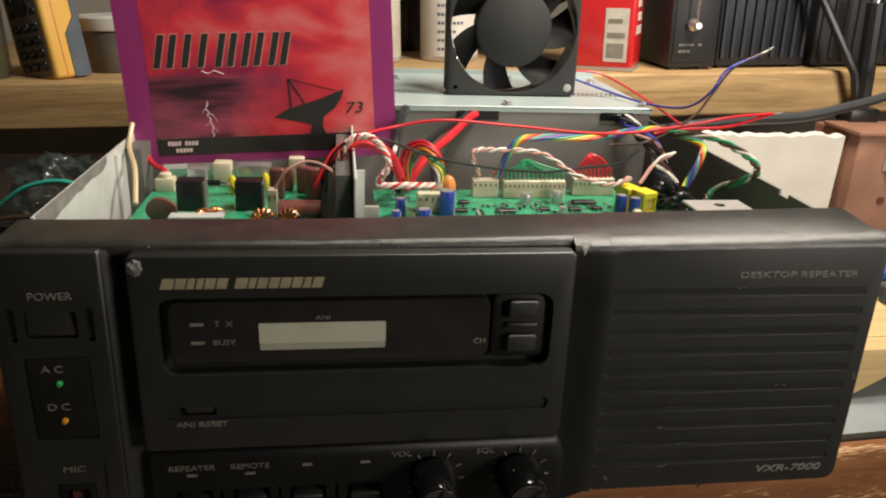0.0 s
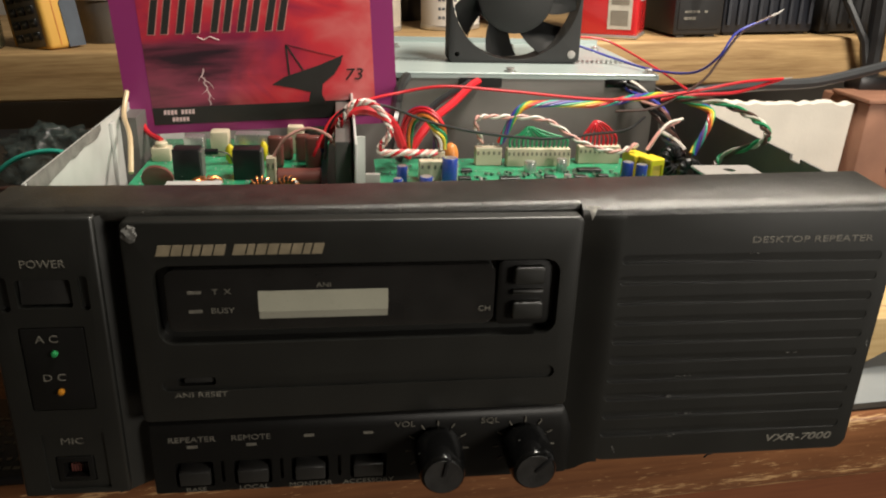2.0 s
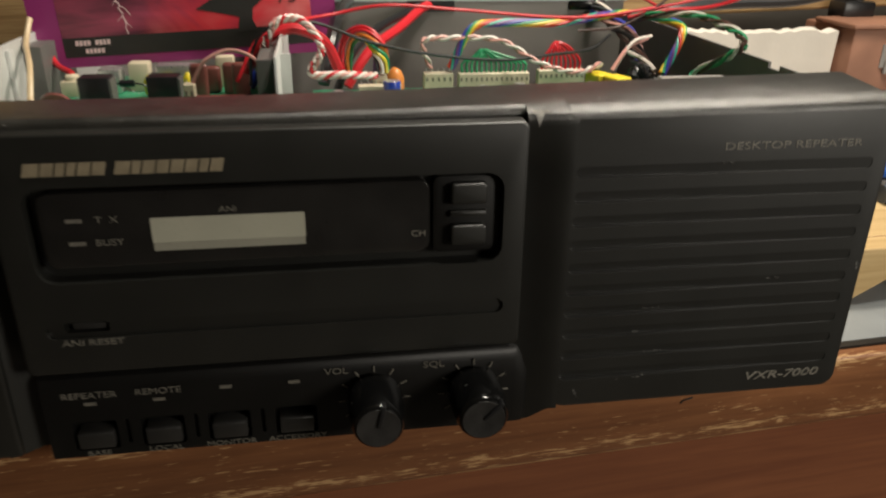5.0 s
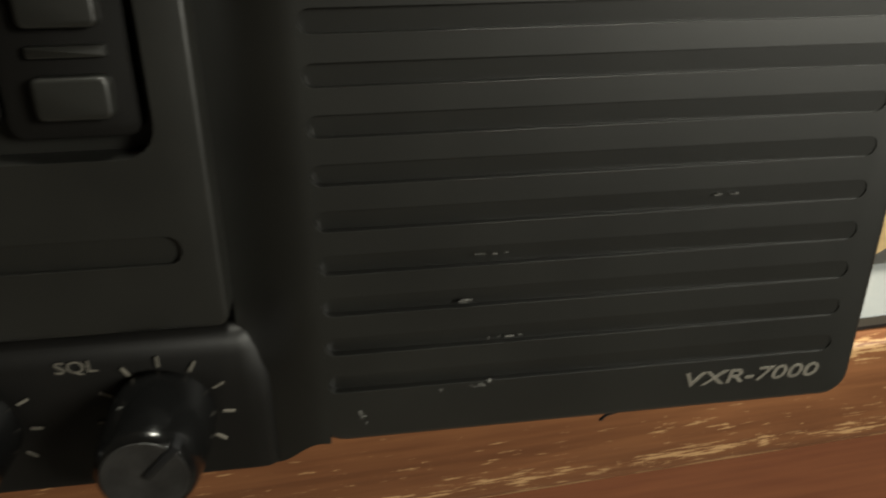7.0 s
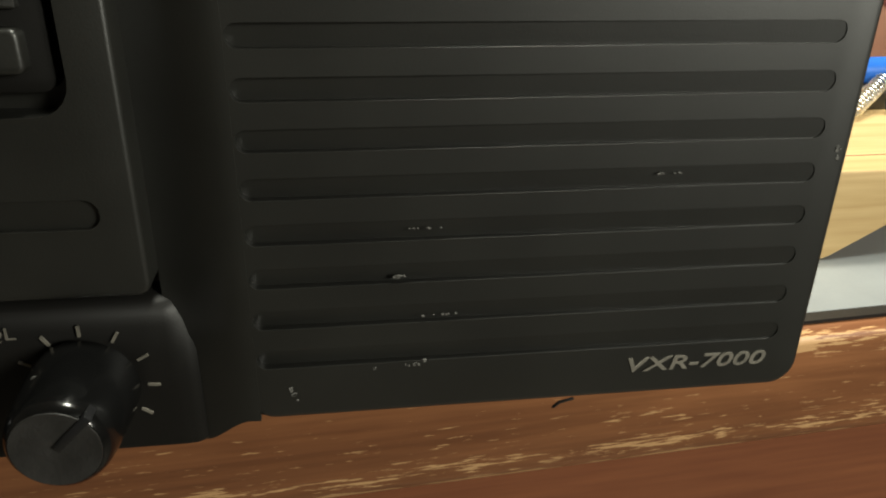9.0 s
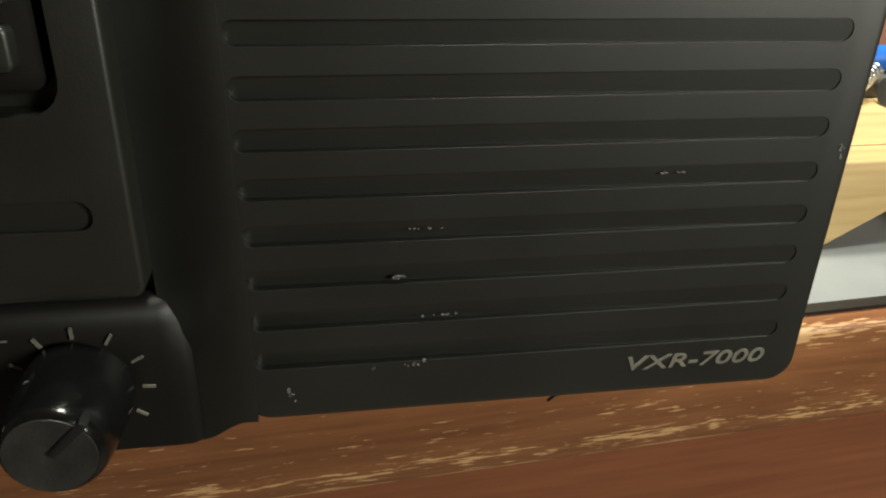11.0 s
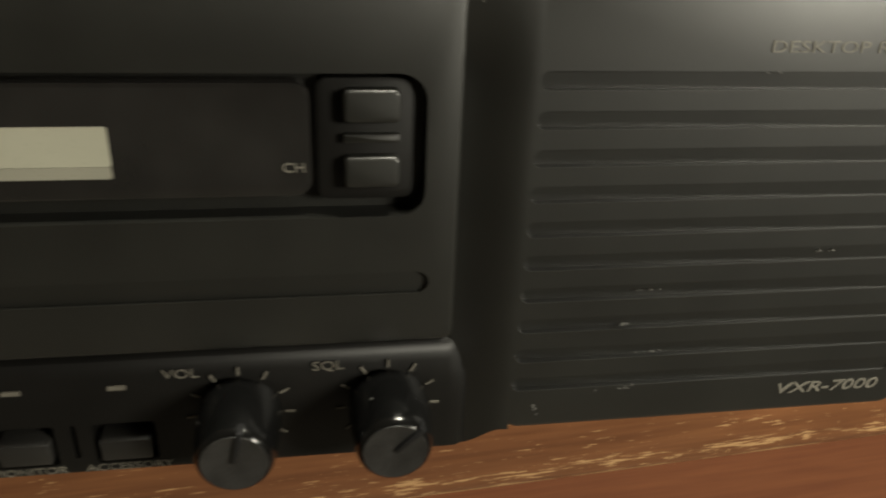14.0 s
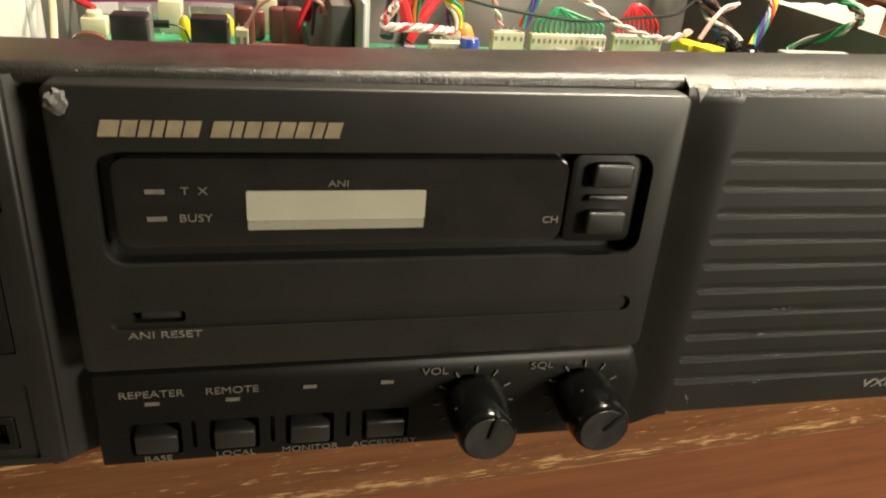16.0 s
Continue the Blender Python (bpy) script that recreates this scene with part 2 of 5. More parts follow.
def outline(x0, x1, z0, z1, r, n=5):
    pts = []
    for cx, cz, a0 in ((x1 - r, z1 - r, 0), (x0 + r, z1 - r, 90), (x0 + r, z0 + r, 180), (x1 - r, z0 + r, 270)):
        for k in range(n + 1):
            a = radians(a0 + 90 * k / n)
            pts.append((cx + r * math.cos(a), cz + r * math.sin(a)))
    return pts


def prism(pts, y0, y1, r=0.0, seg=2):
    """A plan in x and z, drawn from y0 (front) to y1; r rounds the front rim."""
    bm = bmesh.new()
    a = [bm.verts.new((x, y0, z)) for x, z in pts]
    b = [bm.verts.new((x, y1, z)) for x, z in pts]
    front = bm.faces.new(a)
    bm.faces.new(b[::-1])
    for k in range(len(a)):
        j = (k + 1) % len(a)
        bm.faces.new((a[j], a[k], b[k], b[j]))
    bmesh.ops.recalc_face_normals(bm, faces=bm.faces[:])
    if r:
        bmesh.ops.bevel(bm, geom=front.edges[:], offset=r, segments=seg, affect="EDGES", profile=0.5)
    return bm


def rounded(x0, x1, z0, z1, y0, y1, corner, rim=0.0, seg=2):
    return prism(outline(x0, x1, z0, z1, corner), y0, y1, rim, seg)


def carve(bm, cutters):
    """bm with the cutters' shapes taken out of it."""
    tmp = []
    for k, b in enumerate([bm] + cutters):
        me = bpy.data.meshes.new("tmp")
        b.to_mesh(me)
        b.free()
        tmp.append(new("tmp", me))
    for o in tmp[1:]:
        mod = tmp[0].modifiers.new("cut", "BOOLEAN")
        mod.operation, mod.solver, mod.object = "DIFFERENCE", "EXACT", o
    dg = bpy.context.evaluated_depsgraph_get()
    dg.update()
    me = bpy.data.meshes.new_from_object(tmp[0].evaluated_get(dg))
    out = bmesh.new()
    out.from_mesh(me)
    for o in tmp:
        bpy.data.objects.remove(o)
    return out


def lathe(profile, seg=24, axis="z"):
    """profile: radius and height, from below to above."""
    bm = bmesh.new()
    rings = []
    for r, h in profile:
        ring = []
        for k in range(seg):
            a = 2 * math.pi * k / seg
            u, v = r * math.cos(a), r * math.sin(a)
            ring.append(bm.verts.new((u, v, h) if axis == "z" else ((u, -h, v) if axis == "y" else (h, u, v))))
        rings.append(ring)
    for a, b in zip(rings, rings[1:]):
        for k in range(seg):
            j = (k + 1) % seg
            bm.faces.new((a[k], a[j], b[j], b[k]))
    bm.faces.new(rings[0][::-1])
    bm.faces.new(rings[-1])
    bmesh.ops.recalc_face_normals(bm, faces=bm.faces[:])
    return bm


def moved(bm, m):
    bm.transform(m)
    return bm


def joined(*parts):
    out = bmesh.new()
    for b in parts:
        me = bpy.data.meshes.new("tmp")
        b.to_mesh(me)
        b.free()
        out.from_mesh(me)
        bpy.data.meshes.remove(me)
    return out


def glide(pts, per=8):
    """A smooth line through the points."""
    p = [Vector(q) for q in pts]
    p = [2 * p[0] - p[1]] + p + [2 * p[-1] - p[-2]]
    out = []
    for a, b, c, d in zip(p, p[1:], p[2:], p[3:]):
        for k in range(per):
            t = k / per
            out.append(0.5 * (2 * b + (c - a) * t + (2 * a - 5 * b + 4 * c - d) * t * t + (3 * b - a - 3 * c + d) * t ** 3))
    return out + [p[-2]]


def tube(line, r, seg=8, taper=None):
    bm = bmesh.new()
    rings, up = [], Vector((0.13, 0.21, 0.97))
    for k, q in enumerate(line):
        d = (line[min(k + 1, len(line) - 1)] - line[max(k - 1, 0)]).normalized()
        s = d.cross(up)
        s = s.normalized() if s.length > 1e-5 else Vector((1, 0, 0))
        u = s.cross(d)
        rr = r if taper is None else r + (taper - r) * k / (len(line) - 1)
        rings.append([bm.verts.new(q + rr * (s * math.cos(2 * math.pi * j / seg) + u * math.sin(2 * math.pi * j / seg))) for j in range(seg)])
    for a, b in zip(rings, rings[1:]):
        for j in range(seg):
            i = (j + 1) % seg
            bm.faces.new((a[j], a[i], b[i], b[j]))
    bm.faces.new(rings[0][::-1])
    bm.faces.new(rings[-1])
    bmesh.ops.recalc_face_normals(bm, faces=bm.faces[:])
    return bm


def strands(line, count, radius, turns, r, k):
    """The k-th of several strands wound round a line."""
    out, up = [], Vector((0.1, 0.3, 0.95))
    for i, q in enumerate(line):
        d = (line[min(i + 1, len(line) - 1)] - line[max(i - 1, 0)]).normalized()
        s = d.cross(up).normalized()
        u = s.cross(d)
        a = 2 * math.pi * (k / count + turns * i / (len(line) - 1))
        out.append(q + radius * (s * math.cos(a) + u * math.sin(a)))
    return tube(out, r, 6)


def words(text, size, at, material, parent, name="lettering", squeeze=1.0, shear=0.0, bold=0.0, plan=None):
    """Raised print in the built-in font, facing -y, centred at the place."""
    cu = bpy.data.curves.new(name, "FONT")
    cu.body, cu.size, cu.extrude, cu.align_x, cu.align_y, cu.shear, cu.offset = text, size, 0.00012, "CENTER", "CENTER", shear, bold
    cu.resolution_u = 3
    tmp = new("tmp", cu)
    dg = bpy.context.evaluated_depsgraph_get()
    dg.update()
    me = bpy.data.meshes.new_from_object(tmp.evaluated_get(dg))
    bpy.data.objects.remove(tmp)
    me.transform((plan or Matrix.Translation(at)) @ Matrix.Rotation(radians(90), 4, "X") @ Matrix.Diagonal((squeeze, 1, 1, 1)))
    me.materials.clear()
    me.materials.append(material)
    ob = new(name, me)
    ob.parent = parent
    return ob


def bars(spans, z0, z1, y, slant=0.0):
    """Plain upright bars in place of writing."""
    bm = bmesh.new()
    for x0, x1 in spans:
        v = [bm.verts.new((x + slant * (z - z0), yy, z)) for yy in (y - 0.00025, y) for x, z in ((x0, z0), (x1, z0), (x1, z1), (x0, z1))]
        for f in ((0, 1, 2, 3), (7, 6, 5, 4), (0, 4, 5, 1), (1, 5, 6, 2), (2, 6, 7, 3), (3, 7, 4, 0)):
            bm.faces.new([v[i] for i in f])
    bmesh.ops.recalc_face_normals(bm, faces=bm.faces[:])
    return bm


def ease(a, c, v):
    t = min(1.0, max(0.0, (v - a) / (c - a)))
    return t * t * (3 - 2 * t)


# ---- the room and the bench ----
def slab(name, b, material, label, category="", m=None):
    ob = mesh_ob(name, b, material)
    if m is not None:
        ob.matrix_world = m
    return tagged(ob, label, category, kind="structure")


slab("floor", box(-2.1, 2.1, -2.1, 1.1, -0.85, -0.75), M["wall"], "dark floor under the workbench", "floor")
slab("ceiling", box(-2.1, 2.1, -2.1, 1.1, 1.8, 1.9), M["ceiling"], "plain pale ceiling above the workbench", "ceiling")
slab("wall_north", box(-2.1, 2.1, 0.95, 1.1, -0.75, 1.8), M["wall"], "dim wall behind the shelf", "wall")
slab("wall_south", box(-2.1, 2.1, -2.1, -2.0, -0.75, 1.8), M["wall"], "plain wall closing the room", "wall")
slab("wall_west", box(-2.1, -2.0, -2.0, 0.95, -0.75, 1.8), M["wall"], "plain wall closing the room", "wall")
slab("wall_east", box(2.0, 2.1, -2.0, 0.95, -0.75, 1.8), M["wall"], "plain wall closing the room", "wall")

BENCH_Z = -0.010
BENCH = Matrix.Translation((0.36, 0.06, BENCH_Z)) @ Matrix.Rotation(radians(4.0), 4, "Z")
bench = thing("workbench", "red-brown stained wooden workbench with a worn front edge", "workbench", BENCH)
part("bench_top", box(-1.2, 0.9, 0.0, 0.82, -0.049, 0.0, 0.006, 4), M["bench"], bench, "stained board with rubbed and scratched edge")
part("apron", box(-1.2, 0.9, 0.006, 0.03, -0.30, -0.0495), M["apron"], bench, "plain dark brown front board")
for lx in (-1.1, 0.8):
    for ly in (0.05, 0.75):
        part("leg", box(lx - 0.04, lx + 0.04, ly, ly + 0.06, -0.74, -0.0495, 0.004), M["apron"], bench)
part("scratch", tube([Vector((-0.109, -0.0001, -0.0190)), Vector((-0.107, -0.0001, -0.0172)), Vector((-0.102, -0.0001, -0.0162))], 0.0006, 6), M["black"], bench, "short dark scratch")
# two-inch boards of the shelf, a little out of true with the bench
SHELF = Matrix.Translation((0.0, 0.42, 0.1605)) @ Matrix.Rotation(radians(-2.0), 4, "Y")
shelf = thing("shelf", "thick unfinished pine board shelf above the bench", "shelf", SHELF)
part("board", box(-1.3, 1.4, 0.0, 0.38, -0.043, 0.0, 0.003, 3), M["pine"], shelf)
for px in (-0.95, 1.15):
    part("upright", box(px - 0.045, px + 0.045, 0.06, 0.30, -0.185 + (0.035 * px), -0.0435, 0.003), M["pine"], shelf)

# ---- the desktop repeater: moulded front ----
def crown(bm):
    """The head of the moulding climbs a little towards the loudspeaker end and the back."""
    for x in (0.03, 0.10, 0.16, 0.23):
        bmesh.ops.bisect_plane(bm, geom=bm.verts[:] + bm.edges[:] + bm.faces[:], plane_co=(x, 0, 0), plane_no=(1, 0, 0))
    for v in bm.verts:
        v.co.z += 0.0195 * max(0.0, v.co.x - 0.03) * (0.45 + 0.55 * ease(0.0, 0.041, v.co.y)) * ease(0.128, 0.147, v.co.z)
    return bm


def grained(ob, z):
    """The grained finish, its colour lightened for light from above, on the faces above z."""
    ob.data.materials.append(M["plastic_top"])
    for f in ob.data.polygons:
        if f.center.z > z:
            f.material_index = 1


radio = thing("radio_repeater", "black desktop radio repeater with its top cover removed", "radio equipment", (0, 0, 0))
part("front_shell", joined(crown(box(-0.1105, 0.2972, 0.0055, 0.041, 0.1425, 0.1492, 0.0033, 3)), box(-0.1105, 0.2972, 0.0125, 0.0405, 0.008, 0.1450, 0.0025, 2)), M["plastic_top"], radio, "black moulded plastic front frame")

left_module = part("switch_module", carve(box(-0.1112, -0.0640, 0.0015, 0.03, 0.009, 0.1470, 0.0018, 3), [
    rounded(-0.0985, -0.0765, 0.1065, 0.1195, -0.01, 0.0085, 0.0012),
    rounded(-0.1055, -0.1015, 0.105, 0.121, -0.01, 0.004, 0.0018),
    rounded(-0.0735, -0.0695, 0.105, 0.121, -0.01, 0.004, 0.0018),
    rounded(-0.1005, -0.0735, 0.056, 0.0975, -0.01, 0.0026, 0.001),
    rounded(-0.0995, -0.0725, 0.0125, 0.0435, -0.01, 0.0026, 0.001),
    rounded(-0.0955, -0.0785, 0.0165, 0.0305, -0.01, 0.016, 0.0008)]), M["plastic"], radio)
switch = part("power_switch", moved(box(-0.0105, 0.0105, -0.003, 0.006, -0.006, 0.006, 0.001), pose(-0.0875, 0.0065, 0.113, -8)), M["button"], left_module, "black rocker switch")
part("indicator_plate", rounded(-0.1, -0.074, 0.0565, 0.097, 0.0012, 0.0027, 0.001, 0.0004), M["plastic_strip"], left_module)
part("microphone_socket", carve(rounded(-0.095, -0.079, 0.017, 0.030, 0.002, 0.012, 0.0008, 0.0004), [rounded(-0.0925, -0.0815, 0.019, 0.0275, -0.01, 0.0095, 0.0005)]), M["plastic_strip"], left_module)
part("socket_contacts", joined(*[box(-0.0905 + 0.0012 * k, -0.0899 + 0.0012 * k, 0.006, 0.009, 0.0195, 0.0235) for k in range(8)]), M["maroon"], left_module, "row of dull brown spring contacts")
for z, key, lab in ((0.0850, "led_green", "small green indicator lamp"), (0.0660, "led_amber", "small amber indicator lamp")):
    part("indicator_lamp", moved(lathe([(0.0014, -0.001), (0.0014, 0.001), (0.0011, 0.0017), (0.0004, 0.0021)], 16, "y"), pose(-0.087, 0.001, z)), M[key], left_module, lab)
words("POWER", 0.0050, (-0.0862, 0.00135, 0.1265), M["print"], left_module, squeeze=1.04)
words("A C", 0.0050, (-0.0895, 0.00105, 0.0918), M["print"], left_module, squeeze=1.15)
words("D C", 0.0050, (-0.0890, 0.00105, 0.0728), M["print"], left_module, squeeze=1.15)
words("MIC", 0.0048, (-0.0870, 0.00245, 0.0385), M["print"], left_module, squeeze=1.25)

centre = part("display_module", carve(prism(outline(-0.0535, 0.1425, 0.0495, 0.1458, 0.003), -0.002, 0.03, 0.0011, 3), [
    prism(outline(-0.0425, 0.1335, 0.0885, 0.1262, 0.007), -0.01, 0.0062),
    rounded(-0.0435, 0.1350, 0.0652, 0.0718, -0.01, -0.0006, 0.0032),
    rounded(-0.0370, -0.0205, 0.0672, 0.0722, -0.01, 0.004, 0.0012)]), M["plastic"], radio)
part("reset_button", rounded(-0.0345, -0.0215, 0.0677, 0.0705, 0.0008, 0.004, 0.0008, 0.0004), M["button"], centre)
window = part("display_window", rounded(-0.0385, 0.1045, 0.0940, 0.1236, -0.0002, 0.0062, 0.0045, 0.0008), M["gloss"], centre, "glossy black display window")
part("display", rounded(0.0002, 0.0565, 0.1030, 0.1130, -0.0005, 0.0005, 0.0006), M["lcd"], window, "unlit grey-green liquid crystal display")
part("display_rim", rounded(0.0004, 0.0563, 0.0998, 0.1029, -0.0005, 0.0005, 0.0005), M["lcd_low"], window, "dim lower band of the display")
for z, t in ((0.1130, "T  X"), (0.1040, "BUSY")):
    part("indicator_bar", box(-0.0292, -0.0235, -0.0006, 0.0001, z - 0.0007, z + 0.0007), M["print"], window)
    words(t, 0.0036, (-0.0150, -0.0004, z), M["print"], window, squeeze=1.2)
words("ANI", 0.0031, (0.0285, -0.0004, 0.1153), M["print"], window, squeeze=1.25)
words("CH", 0.0036, (0.1000, -0.0004, 0.1018), M["print"], window, squeeze=1.15)
keys = part("key_plate", rounded(0.1058, 0.1308, 0.0925, 0.1245, 0.0012, 0.0062, 0.003, 0.0006), M["plastic_strip"], centre)
for z in (0.1180, 0.1008):
    part("channel_key", rounded(0.1125, 0.1268, z - 0.0042, z + 0.0042, -0.0024, 0.0015, 0.0016, 0.0010, 3), M["plastic"], keys)
part("key_divider", rounded(0.1125, 0.1268, 0.1083, 0.1106, -0.0008, 0.0015, 0.0004, 0.0004), M["plastic"], keys)
words("ANI RESET", 0.0037, (-0.0270, -0.0021, 0.0632), M["print"], centre, squeeze=1.35)
# the maker's emblem as slanted blocks
rng = random.Random(4)
spans, x = [], -0.0400
for k, w in enumerate((6.2, 5.0, 3.8, 3.6, 5.0, 5.2, 0, 6.0, 3.6, 5.0, 5.0, 5.2, 5.0, 3.8, 5.2)):
    if w:
        spans.append((x, x + (w - 0.45) * 0.00093))
    x += (w + 0.55 if w else 3.0) * 0.00093 * 0.945
for span in spans:
    part("emblem_block", bars([span], 0.1308, 0.1356, -0.0021, 0.28), M["print_gold"], centre, "slanted gold-grey block", smooth=0)
b = bmesh.new()
bmesh.ops.create_icosphere(b, subdivisions=3, radius=0.0044)
for v in b.verts:
    v.co *= 0.8 + 0.35 * noise.noise(v.co * 420)
    v.co.y *= 0.5
part("scuff_glint", moved(b, pose(-0.0492, -0.0016, 0.1408)), M["scuff_glint"], centre, "white scuffed corner")

def strip_body():
    """The control strip: upright below, coved back under the display module, its far end eased into the valley."""
    side = [(0.03, 0.0055), (0.0040, 0.0055), (0.0028, 0.0061), (0.0025, 0.0072), (0.0025, 0.0250), (0.0025, 0.0320), (0.0025, 0.0390), (0.0028, 0.0415), (0.0037, 0.0438), (0.0060, 0.0452), (0.0120, 0.0458), (0.03, 0.0460)]
    ends = [(-0.0535, 0.0012), (-0.0529, 0.0), (0.1425, 0.0), (0.1462, 0.0002), (0.1482, 0.0010), (0.1497, 0.0026), (0.1508, 0.0048), (0.1518, 0.0080)]
    bm = bmesh.new()
    cols = []
    for x, back in ends:
        lift = 0.0074 * ease(0.1470, 0.1590, x)
        cols.append([bm.verts.new((x, min(0.03, y + back + 0.8 * max(0.0, x - 0.1415) * ease(0.030, 0.046, z)), z + (lift if z < 0.0065 else 0.0))) for y, z in side])
    for p, q in zip(cols, cols[1:]):
        for j in range(len(side)):
            k = (j + 1) % len(side)
            bm.faces.new((p[j], q[j], q[k], p[k]))
    bm.faces.new(cols[0])
    bm.faces.new(cols[-1][::-1])
    bmesh.ops.recalc_face_normals(bm, faces=bm.faces[:])
    return bm


strip = part("control_strip", carve(strip_body(),
    [rounded(x - 0.0088, x + 0.0088, 0.0095, 0.0235, -0.01, 0.0085, 0.0012) for x in (-0.0345, -0.0075, 0.0195, 0.0475)] +
    [rounded(x - 0.0008, x + 0.0008, 0.0115, 0.0235, -0.01, 0.0055, 0.0007) for x in (-0.0215, 0.0060, 0.0335)]), M["plastic_strip"], radio)
for x, up_text, low_text in ((-0.0345, "REPEATER", "BASE"), (-0.0075, "REMOTE", "LOCAL"), (0.0195, "", "MONITOR"), (0.0475, "", "ACCESSORY")):
    part("push_button", moved(box(-0.0072, 0.0072, -0.0035, 0.006, -0.004, 0.004, 0.0008), pose(x, 0.0045, 0.0148, 6)), M["button"], strip)
    if up_text:
        words(up_text, 0.0042, (x, 0.00235, 0.0362), M["print"], strip, squeeze=1.15)
    part("indicator_bar", box(x - 0.0024, x + 0.0024, 0.0021, 0.0027, 0.0316 if up_text else 0.0352, 0.0330 if up_text else 0.0366), M["print"], strip)
    words(low_text, 0.0036, (x, 0.00235, 0.0076), M["print"], strip, squeeze=1.25)


def volume_knob(x, z, turn):
    k = part("knob", moved(lathe([(0.0118, 0.0005), (0.0119, 0.006), (0.0116, 0.012), (0.0110, 0.0185), (0.0106, 0.0205), (0.0100, 0.0218), (0.0092, 0.0225)], 40, "y"), pose(x, 0.001, z)), M["rubber"], strip, "round black control knob")
    part("cap", moved(lathe([(0.0091, 0.0222), (0.0089, 0.0228), (0.0070, 0.0226)], 32, "y"), pose(x, 0.001, z)), M["knobcap"], k, "scuffed grey knob face")
    part("pointer", moved(box(-0.0009, 0.0009, -0.0232, -0.012, 0.0005, 0.0108, 0.0003), pose(x, 0.0006, z, 0, turn, 0)), M["black"], k)
    dot = lathe([(0.0011, 0.0), (0.0011, 0.0003)], 12, "y")
    part("pointer_dot", moved(dot, pose(x, 0.0005, z) @ pose(0, 0, 0, 0, turn - 75, 0) @ pose(0, -0.0108, 0.0108)), M["scuff_glint"], k, "small pale paint dot")
    for j in range(9):
        a = radians(-125 + j * 31.25)
        b = box(-0.00032, 0.00032, 0.0021, 0.0027, 0.0128, 0.0156)
        part("scale_mark", moved(b, pose(x, 0.0, z - 0.0011, 0, math.degrees(a), 0)), M["print"], strip)
    return k


volume_knob(0.0812, 0.0262, 12)
volume_knob(0.1245, 0.0262, 45)
words("VOL", 0.0044, (0.0652, 0.00235, 0.0393), M["print"], strip, squeeze=1.2)
words("SQL", 0.0044, (0.1068, 0.00235, 0.0394), M["print"], strip, squeeze=1.2)

grooves = []
for k in range(10):
    z = 0.0302 + 0.01043 * k
    b = rounded(0.1625, 0.2905, z - 0.0024, z + 0.0024, -0.01, 0.0022, 0.00235)
    for v in b.verts:
        if v.co.y > 0:
            # deepest at the lower left, running out to the right and upwards
            v.co.y = 0.0026 - 0.0022 * (v.co.x - 0.1625) / 0.128 - 0.0003 * (v.co.z - z + 0.0024) / 0.0048
            if v.co.z < z:
                v.co.z -= 0.08 * max(0.0, v.co.y)
    grooves.append(b)
    grooves.append(moved(box(0.1645, 0.2885, -0.00010, 0.00010, -0.00010, 0.00010), pose(0, 0, z - 0.0024, 45)))
# the head of the grille rolls over into the top of the front frame
roll = [(0.0090 - 0.0090 * math.sin(radians(9 * k)), 0.1443 + 0.0050 * math.cos(radians(9 * k))) for k in range(11)]
cut = prism([(0.05, 0.1493)] + roll + [(-0.02, 0.1443), (-0.02, 0.2), (0.05, 0.2)], -0.32, -0.13)
grooves.append(moved(cut, Matrix.Rotation(radians(90), 4, "Z")))
speaker = part("speaker_module", crown(carve(prism(outline(0.1590, 0.2982, 0.0132, 0.1600, 0.007, 6), 0.0, 0.0094, 0.0020, 4), grooves)), M["plastic"], radio, "black ribbed loudspeaker grille")
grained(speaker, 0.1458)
words("DESKTOP REPEATER", 0.0044, (0.2535, -0.00015, 0.1328), M["print"], speaker, squeeze=1.52)
words("VXR-7000", 0.0056, (0.2695, -0.00015, 0.0222), M["print"], speaker, squeeze=1.56, shear=0.2, bold=0.00008)
rng = random.Random(11)
for x, z, w, h in ((0.1705, 0.0202, 0.0018, 0.0038), (0.1990, 0.0268, 0.0046, 0.0016), (0.1955, 0.0502, 0.0022, 0.0006), (0.2560, 0.0728, 0.0070, 0.0004),
                   (0.2010, 0.0618, 0.0080, 0.0003), (0.2950, 0.0760, 0.0012, 0.0040), (0.2270, 0.1262, 0.0060, 0.0004), (0.2050, 0.0398, 0.0090, 0.0003), (0.1890, 0.0262, 0.0012, 0.0006)):
    b = bmesh.new()
    for j in range(7):
        cx, cz, r = x + rng.uniform(-0.5, 0.5) * w, z + rng.uniform(-0.5, 0.5) * h, min(w, h, 0.0012) * rng.uniform(0.15, 0.42)
        vs = [b.verts.new((cx + r * (1 + 2 * (w > 3 * h)) * math.cos(a), -0.0002, cz + r * math.sin(a))) for a in (0.2, 1.3, 2.6, 3.9, 5.1)]
        us = [b.verts.new((v.co.x, 0.0005, v.co.z)) for v in vs]
        b.faces.new(vs)
        for i in range(5):
            b.faces.new((vs[i], us[i], us[(i + 1) % 5], vs[(i + 1) % 5]))
    bmesh.ops.recalc_face_normals(b, faces=b.faces[:])
    tagged(part("scuff_glint", b, M["scuff_glint"], speaker, "small pale scratch", smooth=0), kind="stuff")
